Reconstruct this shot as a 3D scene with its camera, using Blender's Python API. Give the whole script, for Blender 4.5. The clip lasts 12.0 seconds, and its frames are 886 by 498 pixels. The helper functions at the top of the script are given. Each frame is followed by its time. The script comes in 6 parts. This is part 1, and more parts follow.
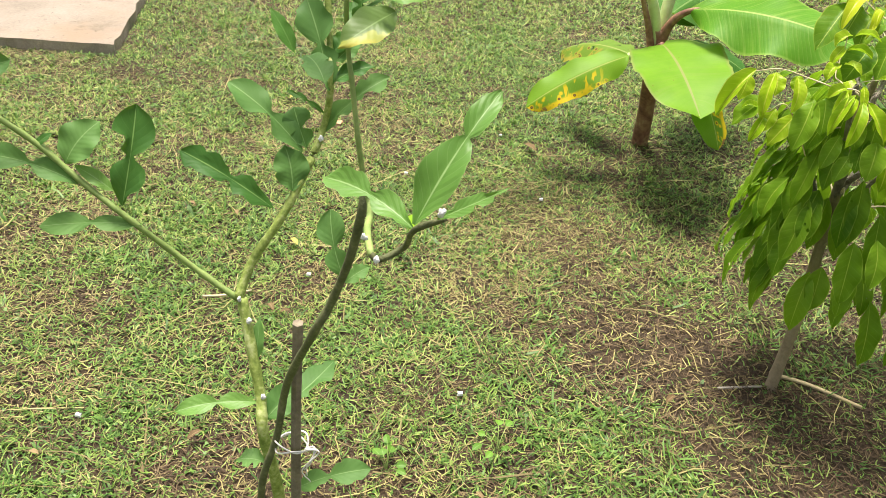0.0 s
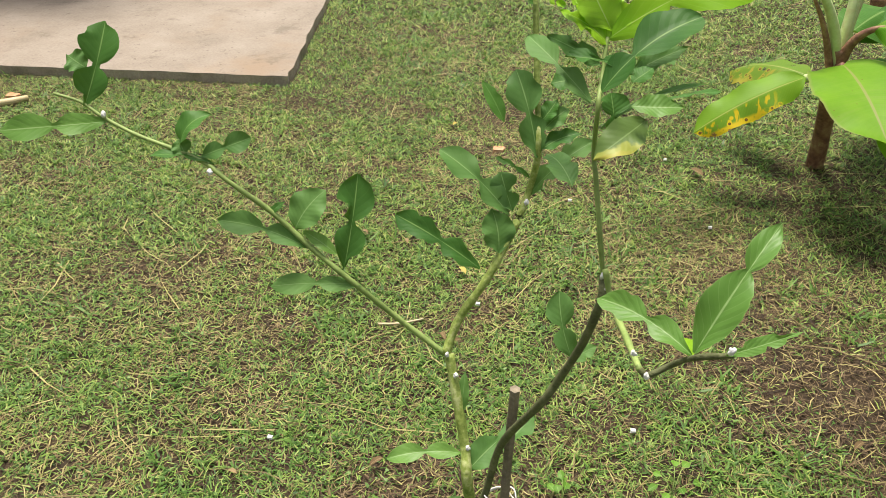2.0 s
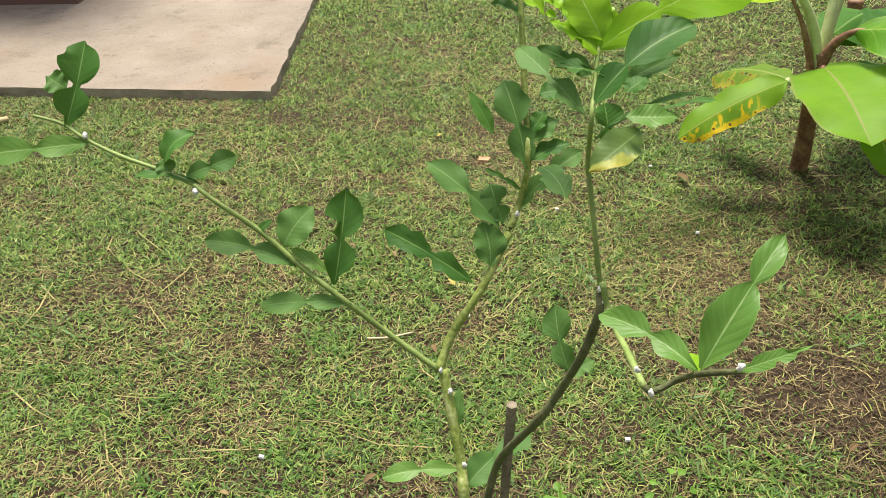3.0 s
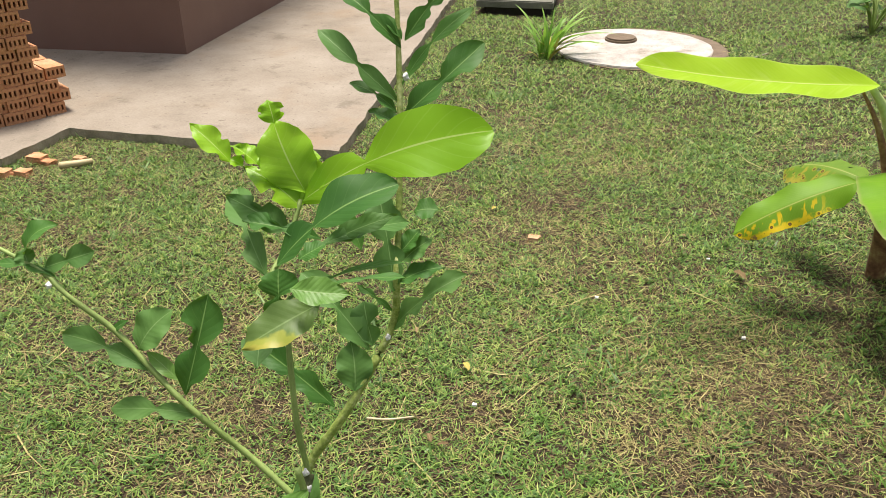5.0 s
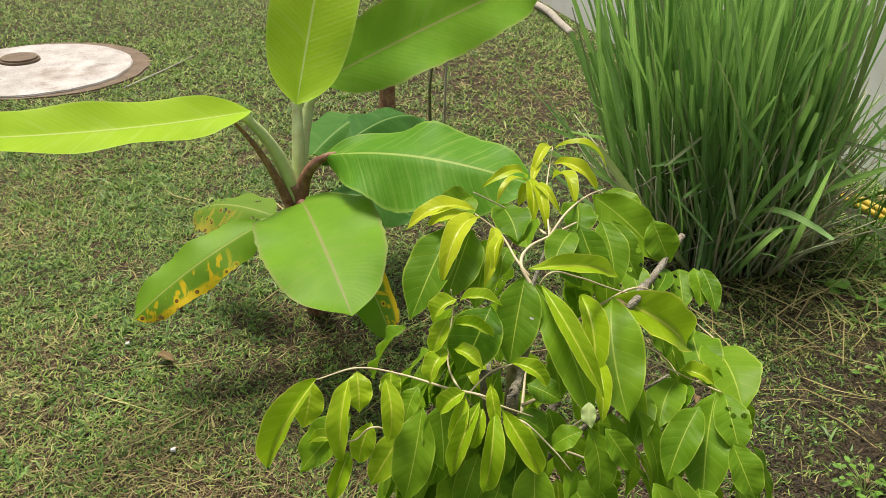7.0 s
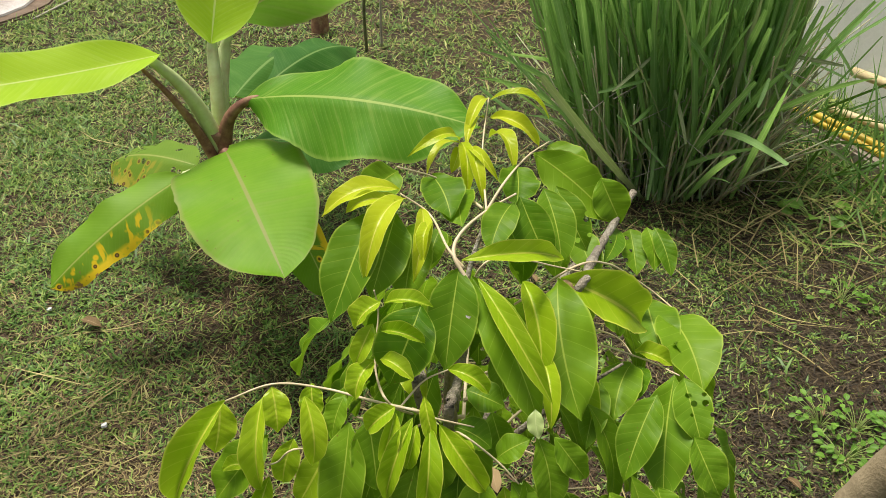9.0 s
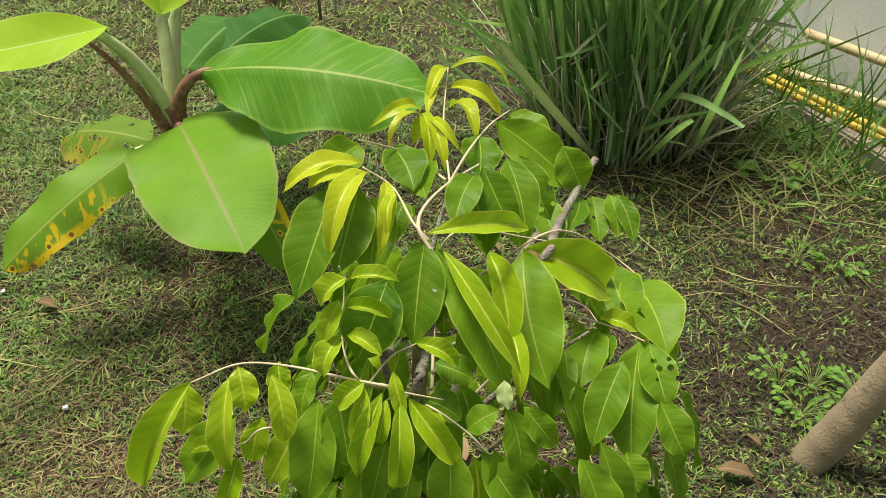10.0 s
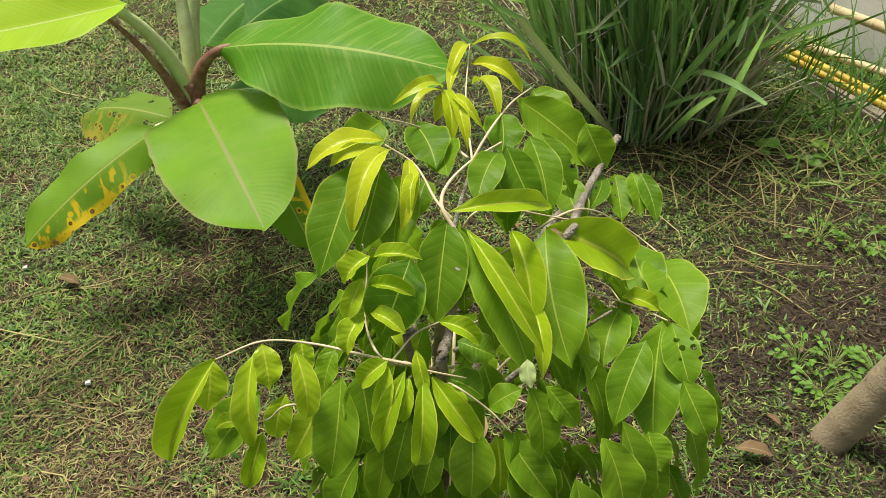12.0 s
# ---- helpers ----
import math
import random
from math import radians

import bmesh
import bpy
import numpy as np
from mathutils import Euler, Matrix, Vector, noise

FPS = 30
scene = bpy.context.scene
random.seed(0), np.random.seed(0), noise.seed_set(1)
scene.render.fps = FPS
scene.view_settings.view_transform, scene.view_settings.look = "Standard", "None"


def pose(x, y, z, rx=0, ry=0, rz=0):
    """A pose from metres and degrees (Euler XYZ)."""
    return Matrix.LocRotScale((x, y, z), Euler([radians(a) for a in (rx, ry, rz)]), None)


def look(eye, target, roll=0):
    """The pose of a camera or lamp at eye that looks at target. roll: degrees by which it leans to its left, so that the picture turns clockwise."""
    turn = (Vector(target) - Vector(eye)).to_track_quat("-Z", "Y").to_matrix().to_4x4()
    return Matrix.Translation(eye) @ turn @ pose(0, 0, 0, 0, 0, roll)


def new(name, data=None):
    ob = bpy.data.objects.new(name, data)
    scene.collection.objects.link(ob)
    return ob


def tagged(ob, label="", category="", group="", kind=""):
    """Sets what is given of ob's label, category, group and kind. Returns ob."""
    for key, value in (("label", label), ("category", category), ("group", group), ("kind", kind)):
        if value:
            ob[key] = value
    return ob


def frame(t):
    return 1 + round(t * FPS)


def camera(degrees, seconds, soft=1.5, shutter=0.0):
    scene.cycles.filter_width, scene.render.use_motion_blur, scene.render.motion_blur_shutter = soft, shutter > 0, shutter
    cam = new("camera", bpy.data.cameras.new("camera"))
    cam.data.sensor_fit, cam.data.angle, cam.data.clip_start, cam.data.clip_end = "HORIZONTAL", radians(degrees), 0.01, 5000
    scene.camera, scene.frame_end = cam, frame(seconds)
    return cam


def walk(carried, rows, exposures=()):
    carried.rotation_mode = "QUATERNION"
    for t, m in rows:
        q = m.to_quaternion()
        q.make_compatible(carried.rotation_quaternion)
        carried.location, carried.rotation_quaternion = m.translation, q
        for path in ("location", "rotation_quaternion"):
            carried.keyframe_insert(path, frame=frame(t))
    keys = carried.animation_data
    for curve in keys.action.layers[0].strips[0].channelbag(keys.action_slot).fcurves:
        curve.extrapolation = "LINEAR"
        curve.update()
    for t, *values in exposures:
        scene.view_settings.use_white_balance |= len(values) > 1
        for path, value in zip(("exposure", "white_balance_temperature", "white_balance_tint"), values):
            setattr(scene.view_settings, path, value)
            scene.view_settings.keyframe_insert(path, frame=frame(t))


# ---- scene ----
cam = camera(55.5, 12.0, 0.6)
PATH = [
    (0, (0.118, -0.116, 1.557), (0.12, 1.576, 0.492), 5.0),
    (0.5, (0.044, -0.089, 1.591), (-0.169, 1.581, 0.51), 3.1),
    (1, (0.02, -0.111, 1.601), (-0.303, 1.532, 0.508), 1.0),
    (1.5, (0.032, -0.112, 1.623), (-0.332, 1.522, 0.529), -0.6),
    (2, (0.03, -0.119, 1.634), (-0.303, 1.545, 0.575), -0.6),
    (2.5, (0.025, -0.113, 1.629), (-0.294, 1.554, 0.57), -0.8),
    (3, (0.021, -0.105, 1.631), (-0.282, 1.577, 0.593), -1.5),
    (3.5, (0.058, -0.078, 1.64), (-0.238, 1.636, 0.654), -1.9),
    (3.6, (0.073, -0.07, 1.653), (-0.221, 1.656, 0.684), -2.0),
    (3.7, (0.094, -0.054, 1.653), (-0.203, 1.679, 0.699), -1.8),
    (5.3, (0.359, 0.17, 1.655), (-0.25, 1.838, 0.735), -0.9),
    (5.5, (0.4, 0.247, 1.646), (-0.046, 1.962, 0.718), -2.5),
    (5.9, (0.454, 0.469, 1.653), (0.465, 2.257, 0.757), 1.2),
    (6, (0.465, 0.524, 1.649), (0.554, 2.31, 0.753), 1.6),
    (6.5, (0.561, 0.701, 1.624), (0.979, 2.438, 0.725), 1.4),
    (7, (0.705, 0.843, 1.604), (1.18, 2.542, 0.662), 1.1),
    (7.2, (0.757, 0.88, 1.604), (1.212, 2.566, 0.63), 0.4),
    (8.8, (0.783, 1.001, 1.611), (1.317, 2.581, 0.507), 0.0),
    (9, (0.79, 1.002, 1.615), (1.34, 2.564, 0.493), 0.2),
    (9.5, (0.794, 0.99, 1.618), (1.408, 2.509, 0.471), 0.1),
    (10, (0.788, 1.013, 1.616), (1.411, 2.5, 0.432), 0.6),
    (10.5, (0.787, 1.014, 1.618), (1.4, 2.487, 0.412), 0.4),
    (11, (0.789, 1.013, 1.62), (1.388, 2.485, 0.405), 0.2),
    (11.5, (0.784, 1.021, 1.623), (1.369, 2.49, 0.398), 0.1),
    (12, (0.781, 1.019, 1.615), (1.358, 2.49, 0.388), 0.0),
]
walk(cam, [(t, look(eye, target, roll)) for t, eye, target, roll in PATH], ((0, 0.95), (0.7, 0.66), (2.0, 0.53), (3.5, 0.55), (5.5, 0.52), (6.2, 0.27), (12, 0.28)))

# ---- world and light ----
world = bpy.data.worlds.new("sky")
scene.world = world
world.use_nodes = True
wn = world.node_tree
sky = wn.nodes.new("ShaderNodeTexSky")
sky.sky_type, sky.sun_disc = "NISHITA", False
sky.sun_elevation, sky.sun_rotation = radians(75), radians(-31)
sky.dust_density, sky.air_density, sky.ozone_density = 6.0, 1.0, 0.5
haze = wn.nodes.new("ShaderNodeHueSaturation")
haze.inputs["Saturation"].default_value = 0.35
wn.links.new(sky.outputs[0], haze.inputs["Color"])
wn.links.new(haze.outputs[0], wn.nodes["Background"].inputs[0])
wn.nodes["Background"].inputs[1].default_value = 0.105
lamp = bpy.data.lights.new("sun", "SUN")
lamp.energy, lamp.angle, lamp.color = 4.0, radians(17), (1.0, 0.92, 0.78)
new("sun", lamp).matrix_world = look((-0.9, 1.5, 6.5), (0, 0, 0))


# ---- materials ----
def nodes_of(name):
    m = bpy.data.materials.new(name)
    m.use_nodes = True
    t = m.node_tree
    return m, t, t.nodes["Principled BSDF"]


def node(t, kind, **values):
    n = t.nodes.new(kind)
    for key, value in values.items():
        if key in n.inputs:
            n.inputs[key].default_value = value
    return n


def noise_node(t, scale, detail=4.0, rough=0.6, vector=None):
    n = node(t, "ShaderNodeTexNoise", Scale=scale, Detail=detail, Roughness=rough)
    if vector is not None:
        t.links.new(vector, n.inputs["Vector"])
    return n.outputs["Fac"]


def ramp(t, fac, stops):
    r = t.nodes.new("ShaderNodeValToRGB")
    t.links.new(fac, r.inputs[0])
    e = r.color_ramp.elements
    while len(e) < len(stops):
        e.new(0.5)
    for k, (p, c) in enumerate(stops):
        e[k].position, e[k].color = p, (*c, 1)
    return r.outputs[0]


def mix(t, fac, a, b, blend="MIX"):
    n = t.nodes.new("ShaderNodeMix")
    n.data_type, n.blend_type = "RGBA", blend
    for value, socket in ((fac, n.inputs[0]), (a, n.inputs[6]), (b, n.inputs[7])):
        if isinstance(value, (int, float)):
            socket.default_value = value
        elif isinstance(value, tuple):
            socket.default_value = (*value, 1)
        else:
            t.links.new(value, socket)
    return n.outputs[2]


def maths(t, op, a, b=0.0, c=0.0):
    n = t.nodes.new("ShaderNodeMath")
    n.operation = op
    for value, socket in zip((a, b, c), n.inputs):
        if isinstance(value, (int, float)):
            socket.default_value = value
        else:
            t.links.new(value, socket)
    return n.outputs[0]


def span(t, fac, lo, hi, a=0.0, b=1.0):
    n = node(t, "ShaderNodeMapRange")
    n.interpolation_type = "SMOOTHSTEP"
    t.links.new(fac, n.inputs[0])
    for k, v in enumerate((lo, hi, a, b)):
        n.inputs[k + 1].default_value = v
    return n.outputs[0]


def bump(t, bsdf, fac, strength, distance):
    b = node(t, "ShaderNodeBump", Strength=strength, Distance=distance)
    t.links.new(fac, b.inputs["Height"])
    t.links.new(b.outputs[0], bsdf.inputs["Normal"])
    return b.outputs[0]


def place(t):
    return t.nodes.new("ShaderNodeTexCoord").outputs["Object"]


def surface(name, stops, scale, rough=0.85, fine=60.0, relief=0.4, depth=0.004, stain=None, stain_scale=1.2, specks=None):
    """A mottled solid: a ramp over two noises, stains and a fine relief."""
    m, t, b = nodes_of(name)
    p = place(t)
    big, small = noise_node(t, scale, 5, 0.62, p), noise_node(t, fine, 4, 0.6, p)
    c = ramp(t, maths(t, "MULTIPLY_ADD", small, 0.35, maths(t, "MULTIPLY", big, 0.65)), stops)
    if stain:
        c = mix(t, span(t, noise_node(t, stain_scale, 6, 0.65, p), 0.5, 0.72), c, stain)
    if specks:
        c = mix(t, maths(t, "MULTIPLY", span(t, noise_node(t, 26, 6, 0.7, p), 0.6, 0.68), 0.7), c, specks)
        c = mix(t, maths(t, "MULTIPLY", span(t, noise_node(t, 4.5, 7, 0.72, p), 0.54, 0.7), 0.55), c, specks)
    t.links.new(c, b.inputs["Base Color"])
    b.inputs["Roughness"].default_value = rough
    bump(t, b, maths(t, "ADD", small, maths(t, "MULTIPLY", big, 0.6)), relief, depth)
    return m


def leafy(name, low, high, vein, rough=0.42, veins=9.0, slant=5.0, rib=0.035, lateral=0.35, glow=0.3, spots=None, holes=0.0, jag=60.0, margin=0.0, gloss=0.3, relief=0.16, flecks=0.0, bands=0.0, thin_vein=0.07):
    """A leaf: base colour varied from leaf to leaf and over the blade, pale midrib and side veins by the leaf's own u and v, light passing through."""
    m, t, b = nodes_of(name)
    uv = t.nodes.new("ShaderNodeTexCoord").outputs["UV"]
    sep = t.nodes.new("ShaderNodeSeparateXYZ")
    t.links.new(uv, sep.inputs[0])
    u, v = maths(t, "ABSOLUTE", maths(t, "SUBTRACT", sep.outputs[0], 0.5)), sep.outputs[1]
    p = place(t)
    n1, n2 = noise_node(t, 14, 4, 0.6, p), noise_node(t, jag, 3, 0.6, p)
    info = t.nodes.new("ShaderNodeObjectInfo")
    shade = maths(t, "ADD", maths(t, "MULTIPLY", n1, 0.6), maths(t, "MULTIPLY", info.outputs["Random"], 0.5))
    c = ramp(t, shade, [(0.22, low), (0.78, high)])
    wave = maths(t, "PINGPONG", maths(t, "SUBTRACT", maths(t, "MULTIPLY", v, veins), maths(t, "MULTIPLY", u, slant)), 0.5)
    side = span(t, wave, 0.0, thin_vein, 1.0, 0.0)
    if bands:
        at = t.nodes.new("ShaderNodeCombineXYZ")
        t.links.new(maths(t, "SUBTRACT", maths(t, "MULTIPLY", v, veins), maths(t, "MULTIPLY", u, slant)), at.inputs[0])
        t.links.new(maths(t, "MULTIPLY", sep.outputs[0], 1.6), at.inputs[1])
        t.links.new(maths(t, "MULTIPLY", info.outputs["Random"], 40.0), at.inputs[2])
        streak = noise_node(t, 0.8, 3, 0.6, at.outputs[0])
        c = mix(t, maths(t, "MULTIPLY", span(t, streak, 0.5, 0.72), bands), c, vein)
        c = mix(t, maths(t, "MULTIPLY", span(t, streak, 0.28, 0.5, 1.0, 0.0), bands), c, low)
    mid = span(t, u, rib * 0.45, rib, 1.0, 0.0)
    c = mix(t, maths(t, "MULTIPLY", side, lateral), c, vein)
    c = mix(t, maths(t, "MULTIPLY", mid, 0.85), c, vein)
    if margin:
        c = mix(t, maths(t, "MULTIPLY", span(t, u, 0.455, 0.495), margin), c, vein)
    if flecks:
        dots = node(t, "ShaderNodeTexVoronoi", Scale=flecks)
        t.links.new(p, dots.inputs["Vector"])
        dot = maths(t, "MULTIPLY", span(t, dots.outputs["Distance"], 0.05, 0.1, 1.0, 0.0), span(t, noise_node(t, 7, 2, 0.5, p), 0.54, 0.6))
        c = mix(t, maths(t, "MULTIPLY", dot, 0.8), c, (0.2, 0.1, 0.03))
    if spots:
        (yellow, brown, start, *striped) = spots
        low = maths(t, "SUBTRACT", 1.0, sep.outputs[0])
        edge = maths(t, "ADD", maths(t, "ADD", maths(t, "MULTIPLY", v, 0.55), maths(t, "MULTIPLY", low, 0.5)), maths(t, "MULTIPLY", n2, 0.6))
        if striped:
            at = t.nodes.new("ShaderNodeCombineXYZ")
            t.links.new(maths(t, "SUBTRACT", maths(t, "MULTIPLY", v, 20.0), maths(t, "MULTIPLY", u, 3.0)), at.inputs[0])
            t.links.new(maths(t, "MULTIPLY", sep.outputs[0], 2.2), at.inputs[1])
            stripe = span(t, noise_node(t, 1.0, 2, 0.5, at.outputs[0]), 0.54, 0.6)
            where = maths(t, "MULTIPLY", span(t, low, 0.5, 0.62), span(t, v, 0.22, 0.4))
            sick = maths(t, "MAXIMUM", maths(t, "MULTIPLY", stripe, where), maths(t, "MULTIPLY", span(t, edge, start, start + 0.1), span(t, low, 0.8, 0.9)))
            c = mix(t, sick, c, yellow)
            blot = node(t, "ShaderNodeTexVoronoi", Scale=30.0)
            t.links.new(p, blot.inputs["Vector"])
            near = maths(t, "MULTIPLY", where, span(t, noise_node(t, 12, 2, 0.5, p), 0.3, 0.36))
            c = mix(t, maths(t, "MULTIPLY", span(t, blot.outputs["Distance"], 0.26, 0.36, 1.0, 0.0), near), c, yellow)
            c = mix(t, maths(t, "MULTIPLY", span(t, blot.outputs["Distance"], 0.16, 0.22, 1.0, 0.0), near), c, (0.1, 0.035, 0.015))
            c = mix(t, maths(t, "MULTIPLY", span(t, blot.outputs["Distance"], 0.08, 0.12, 1.0, 0.0), near), c, brown)
            start += 0.14
        else:
            c = mix(t, span(t, edge, start, start + 0.1), c, yellow)
        c = mix(t, span(t, maths(t, "ADD", edge, maths(t, "MULTIPLY", noise_node(t, 45, 3, 0.6, p), 0.45)), start + 0.42, start + 0.48), c, brown)
        if not striped:
            rot = node(t, "ShaderNodeTexVoronoi", Scale=38.0)
            t.links.new(p, rot.inputs["Vector"])
            c = mix(t, maths(t, "MULTIPLY", span(t, rot.outputs["Distance"], 0.2, 0.3, 1.0, 0.0), span(t, edge, start - 0.02, start + 0.04)), c, brown)
    t.links.new(c, b.inputs["Base Color"])
    b.inputs["Roughness"].default_value = rough
    b.inputs["Specular IOR Level"].default_value = gloss
    n = bump(t, b, maths(t, "ADD", maths(t, "MULTIPLY", wave, 0.5), maths(t, "MULTIPLY", n2, 0.5)), relief, 0.002)
    out = t.nodes["Material Output"]
    thin = t.nodes.new("ShaderNodeBsdfTranslucent")
    t.links.new(mix(t, 0.35, c, (0.35, 0.6, 0.02)), thin.inputs[0])
    both = node(t, "ShaderNodeMixShader", Fac=glow)
    t.links.new(b.outputs[0], both.inputs[1])
    t.links.new(thin.outputs[0], both.inputs[2])
    last = both.outputs[0]
    if holes:
        vor = node(t, "ShaderNodeTexVoronoi", Scale=holes)
        t.links.new(p, vor.inputs["Vector"])
        gone = maths(t, "MULTIPLY", maths(t, "LESS_THAN", vor.outputs["Distance"], 0.27), maths(t, "GREATER_THAN", noise_node(t, 9, 2, 0.5, p), 0.53))
        clear = t.nodes.new("ShaderNodeBsdfTransparent")
        cut = t.nodes.new("ShaderNodeMixShader")
        t.links.new(gone, cut.inputs[0])
        t.links.new(last, cut.inputs[1])
        t.links.new(clear.outputs[0], cut.inputs[2])
        last = cut.outputs[0]
    t.links.new(last, out.inputs["Surface"])
    return m


def blades(name, stops, rough=0.6, glow=0.25, big=0.5, spread=0.5):
    """Grass and litter: each blade takes its own colour; broad patches shift it."""
    m, t, b = nodes_of(name)
    geo = t.nodes.new("ShaderNodeNewGeometry")
    p = place(t)
    f = maths(t, "ADD", maths(t, "MULTIPLY", geo.outputs["Random Per Island"], spread), maths(t, "MULTIPLY", maths(t, "MULTIPLY_ADD", noise_node(t, 1.1, 4, 0.6, p), 0.55, maths(t, "MULTIPLY", noise_node(t, 6.5, 3, 0.6, p), 0.45)), big))
    c = ramp(t, f, stops)
    t.links.new(c, b.inputs["Base Color"])
    b.inputs["Roughness"].default_value = rough
    thin = t.nodes.new("ShaderNodeBsdfTranslucent")
    t.links.new(c, thin.inputs[0])
    both = node(t, "ShaderNodeMixShader", Fac=glow)
    t.links.new(b.outputs[0], both.inputs[1])
    t.links.new(thin.outputs[0], both.inputs[2])
    t.links.new(both.outputs[0], t.nodes["Material Output"].inputs["Surface"])
    return m


M_SOIL = surface("soil_and_thatch", [(0.3, (0.016, 0.01, 0.005)), (0.5, (0.044, 0.028, 0.013)), (0.72, (0.105, 0.066, 0.034))], 5, 0.95, 90, 0.8, 0.02, (0.065, 0.042, 0.022), 1.5)
M_GRASS = blades("mown_grass", [(0.12, (0.022, 0.064, 0.009)), (0.34, (0.074, 0.168, 0.02)), (0.56, (0.155, 0.275, 0.04)), (0.78, (0.285, 0.375, 0.08)), (0.97, (0.52, 0.5, 0.18))], spread=0.64, big=0.44)
M_DRY = blades("dry_clippings", [(0.15, (0.11, 0.082, 0.03)), (0.45, (0.25, 0.205, 0.075)), (0.75, (0.42, 0.365, 0.15)), (0.95, (0.66, 0.6, 0.31))], 0.7, 0.1, big=0.45)
M_THATCH = blades("brown_thatch", [(0.15, (0.022, 0.013, 0.006)), (0.5, (0.075, 0.046, 0.022)), (0.8, (0.165, 0.112, 0.056)), (0.97, (0.38, 0.3, 0.17))], 0.8, 0.08, spread=0.68, big=0.36)
# Thatch again, darker: tree shade on the right is put into its colour.
M_THATCH_SHADE = blades("damp_thatch", [(0.15, (0.014, 0.01, 0.005)), (0.5, (0.04, 0.028, 0.013)), (0.8, (0.09, 0.066, 0.032)), (0.97, (0.24, 0.19, 0.1))], 0.8, 0.08, spread=0.7, big=0.34)
M_WEED = blades("small_weeds", [(0.15, (0.035, 0.095, 0.014)), (0.5, (0.1, 0.21, 0.03)), (0.85, (0.2, 0.34, 0.065))], 0.5, 0.3)
M_SLAB = surface("worn_concrete", [(0.25, (0.168, 0.137, 0.107)), (0.5, (0.255, 0.214, 0.175)), (0.75, (0.335, 0.29, 0.245))], 2.6, 0.9, 70, 0.35, 0.006, (0.25, 0.185, 0.13), 0.9, specks=(0.12, 0.096, 0.072))
# Paler than the slab top: light on the edge put into colour, plus stains.
M_SLAB_EDGE = surface("lit_stained_concrete_edge", [(0.3, (0.24, 0.2, 0.155)), (0.7, (0.5, 0.43, 0.34))], 9, 0.95, 90, 0.7, 0.008, (0.2, 0.18, 0.12), 4)
M_HOUSE = surface("brown_wall_paint", [(0.3, (0.165, 0.09, 0.07)), (0.7, (0.205, 0.122, 0.096))], 1.5, 0.7, 120, 0.2, 0.003)
M_WHITEWALL = surface("old_white_render", [(0.3, (0.66, 0.66, 0.64)), (0.7, (0.82, 0.82, 0.8))], 1.2, 0.9, 80, 0.3, 0.005, (0.55, 0.54, 0.5), 0.8)
M_COVER = surface("limewashed_concrete", [(0.3, (0.24, 0.21, 0.19)), (0.6, (0.5, 0.47, 0.45))], 6, 0.92, 90, 0.6, 0.008, (0.27, 0.22, 0.18), 2.2, specks=(0.16, 0.13, 0.1))
M_RIM = surface("brown_cement_rim", [(0.3, (0.09, 0.062, 0.04)), (0.7, (0.21, 0.155, 0.11))], 9, 0.95, 90, 0.6, 0.008)
M_LID = surface("grey_concrete", [(0.3, (0.1, 0.1, 0.085)), (0.7, (0.24, 0.23, 0.2))], 5, 0.9, 90, 0.5, 0.006, (0.12, 0.12, 0.1), 2)
M_DARK = surface("dark_earth", [(0.3, (0.02, 0.017, 0.012)), (0.7, (0.05, 0.04, 0.03))], 8)
M_BRICK = surface("fired_clay", [(0.25, (0.33, 0.135, 0.06)), (0.5, (0.52, 0.25, 0.125)), (0.78, (0.68, 0.45, 0.28))], 6, 0.92, 90, 0.6, 0.004, (0.55, 0.4, 0.28), 3, specks=(0.25, 0.16, 0.1))
M_BARK = surface("grey_bark", [(0.3, (0.12, 0.1, 0.072)), (0.7, (0.36, 0.32, 0.25))], 26, 0.92, 150, 1.0, 0.008, (0.38, 0.36, 0.31), 16)
M_TRUNK = surface("pale_smooth_bark", [(0.3, (0.22, 0.17, 0.1)), (0.7, (0.4, 0.33, 0.21))], 9, 0.85, 130, 0.8, 0.005, (0.17, 0.14, 0.085), 6, specks=(0.12, 0.1, 0.06))
M_STAKE = surface("weathered_wood", [(0.3, (0.1, 0.078, 0.052)), (0.7, (0.3, 0.25, 0.18))], 26, 0.9, 150, 0.9, 0.004)
M_TWIG = surface("young_twig", [(0.3, (0.5, 0.4, 0.24)), (0.7, (0.68, 0.58, 0.4))], 18, 0.6, 150, 0.3, 0.001)
M_DEADWOOD = surface("pale_deadwood", [(0.3, (0.25, 0.22, 0.18)), (0.7, (0.45, 0.41, 0.35))], 15, 0.9, 100, 0.6, 0.003)
M_CULM = surface("lemongrass_culm", [(0.3, (0.26, 0.21, 0.12)), (0.46, (0.46, 0.4, 0.26)), (0.56, (0.4, 0.48, 0.27)), (0.72, (0.58, 0.62, 0.42))], 14, 0.7, 80, 0.3, 0.002)
M_PSEUDO = surface("banana_sheath", [(0.32, (0.07, 0.03, 0.02)), (0.45, (0.19, 0.085, 0.055)), (0.58, (0.3, 0.18, 0.1)), (0.72, (0.42, 0.44, 0.2))], 16, 0.6, 60, 0.4, 0.003)
M_PETIOLE = surface("banana_stalk", [(0.3, (0.42, 0.52, 0.18)), (0.7, (0.64, 0.72, 0.4))], 8, 0.45, 60, 0.2, 0.002, (0.42, 0.25, 0.14), 5)
M_BAMBOO = surface("cut_bamboo", [(0.3, (0.42, 0.33, 0.16)), (0.7, (0.6, 0.5, 0.3))], 5, 0.5, 80, 0.2, 0.002)
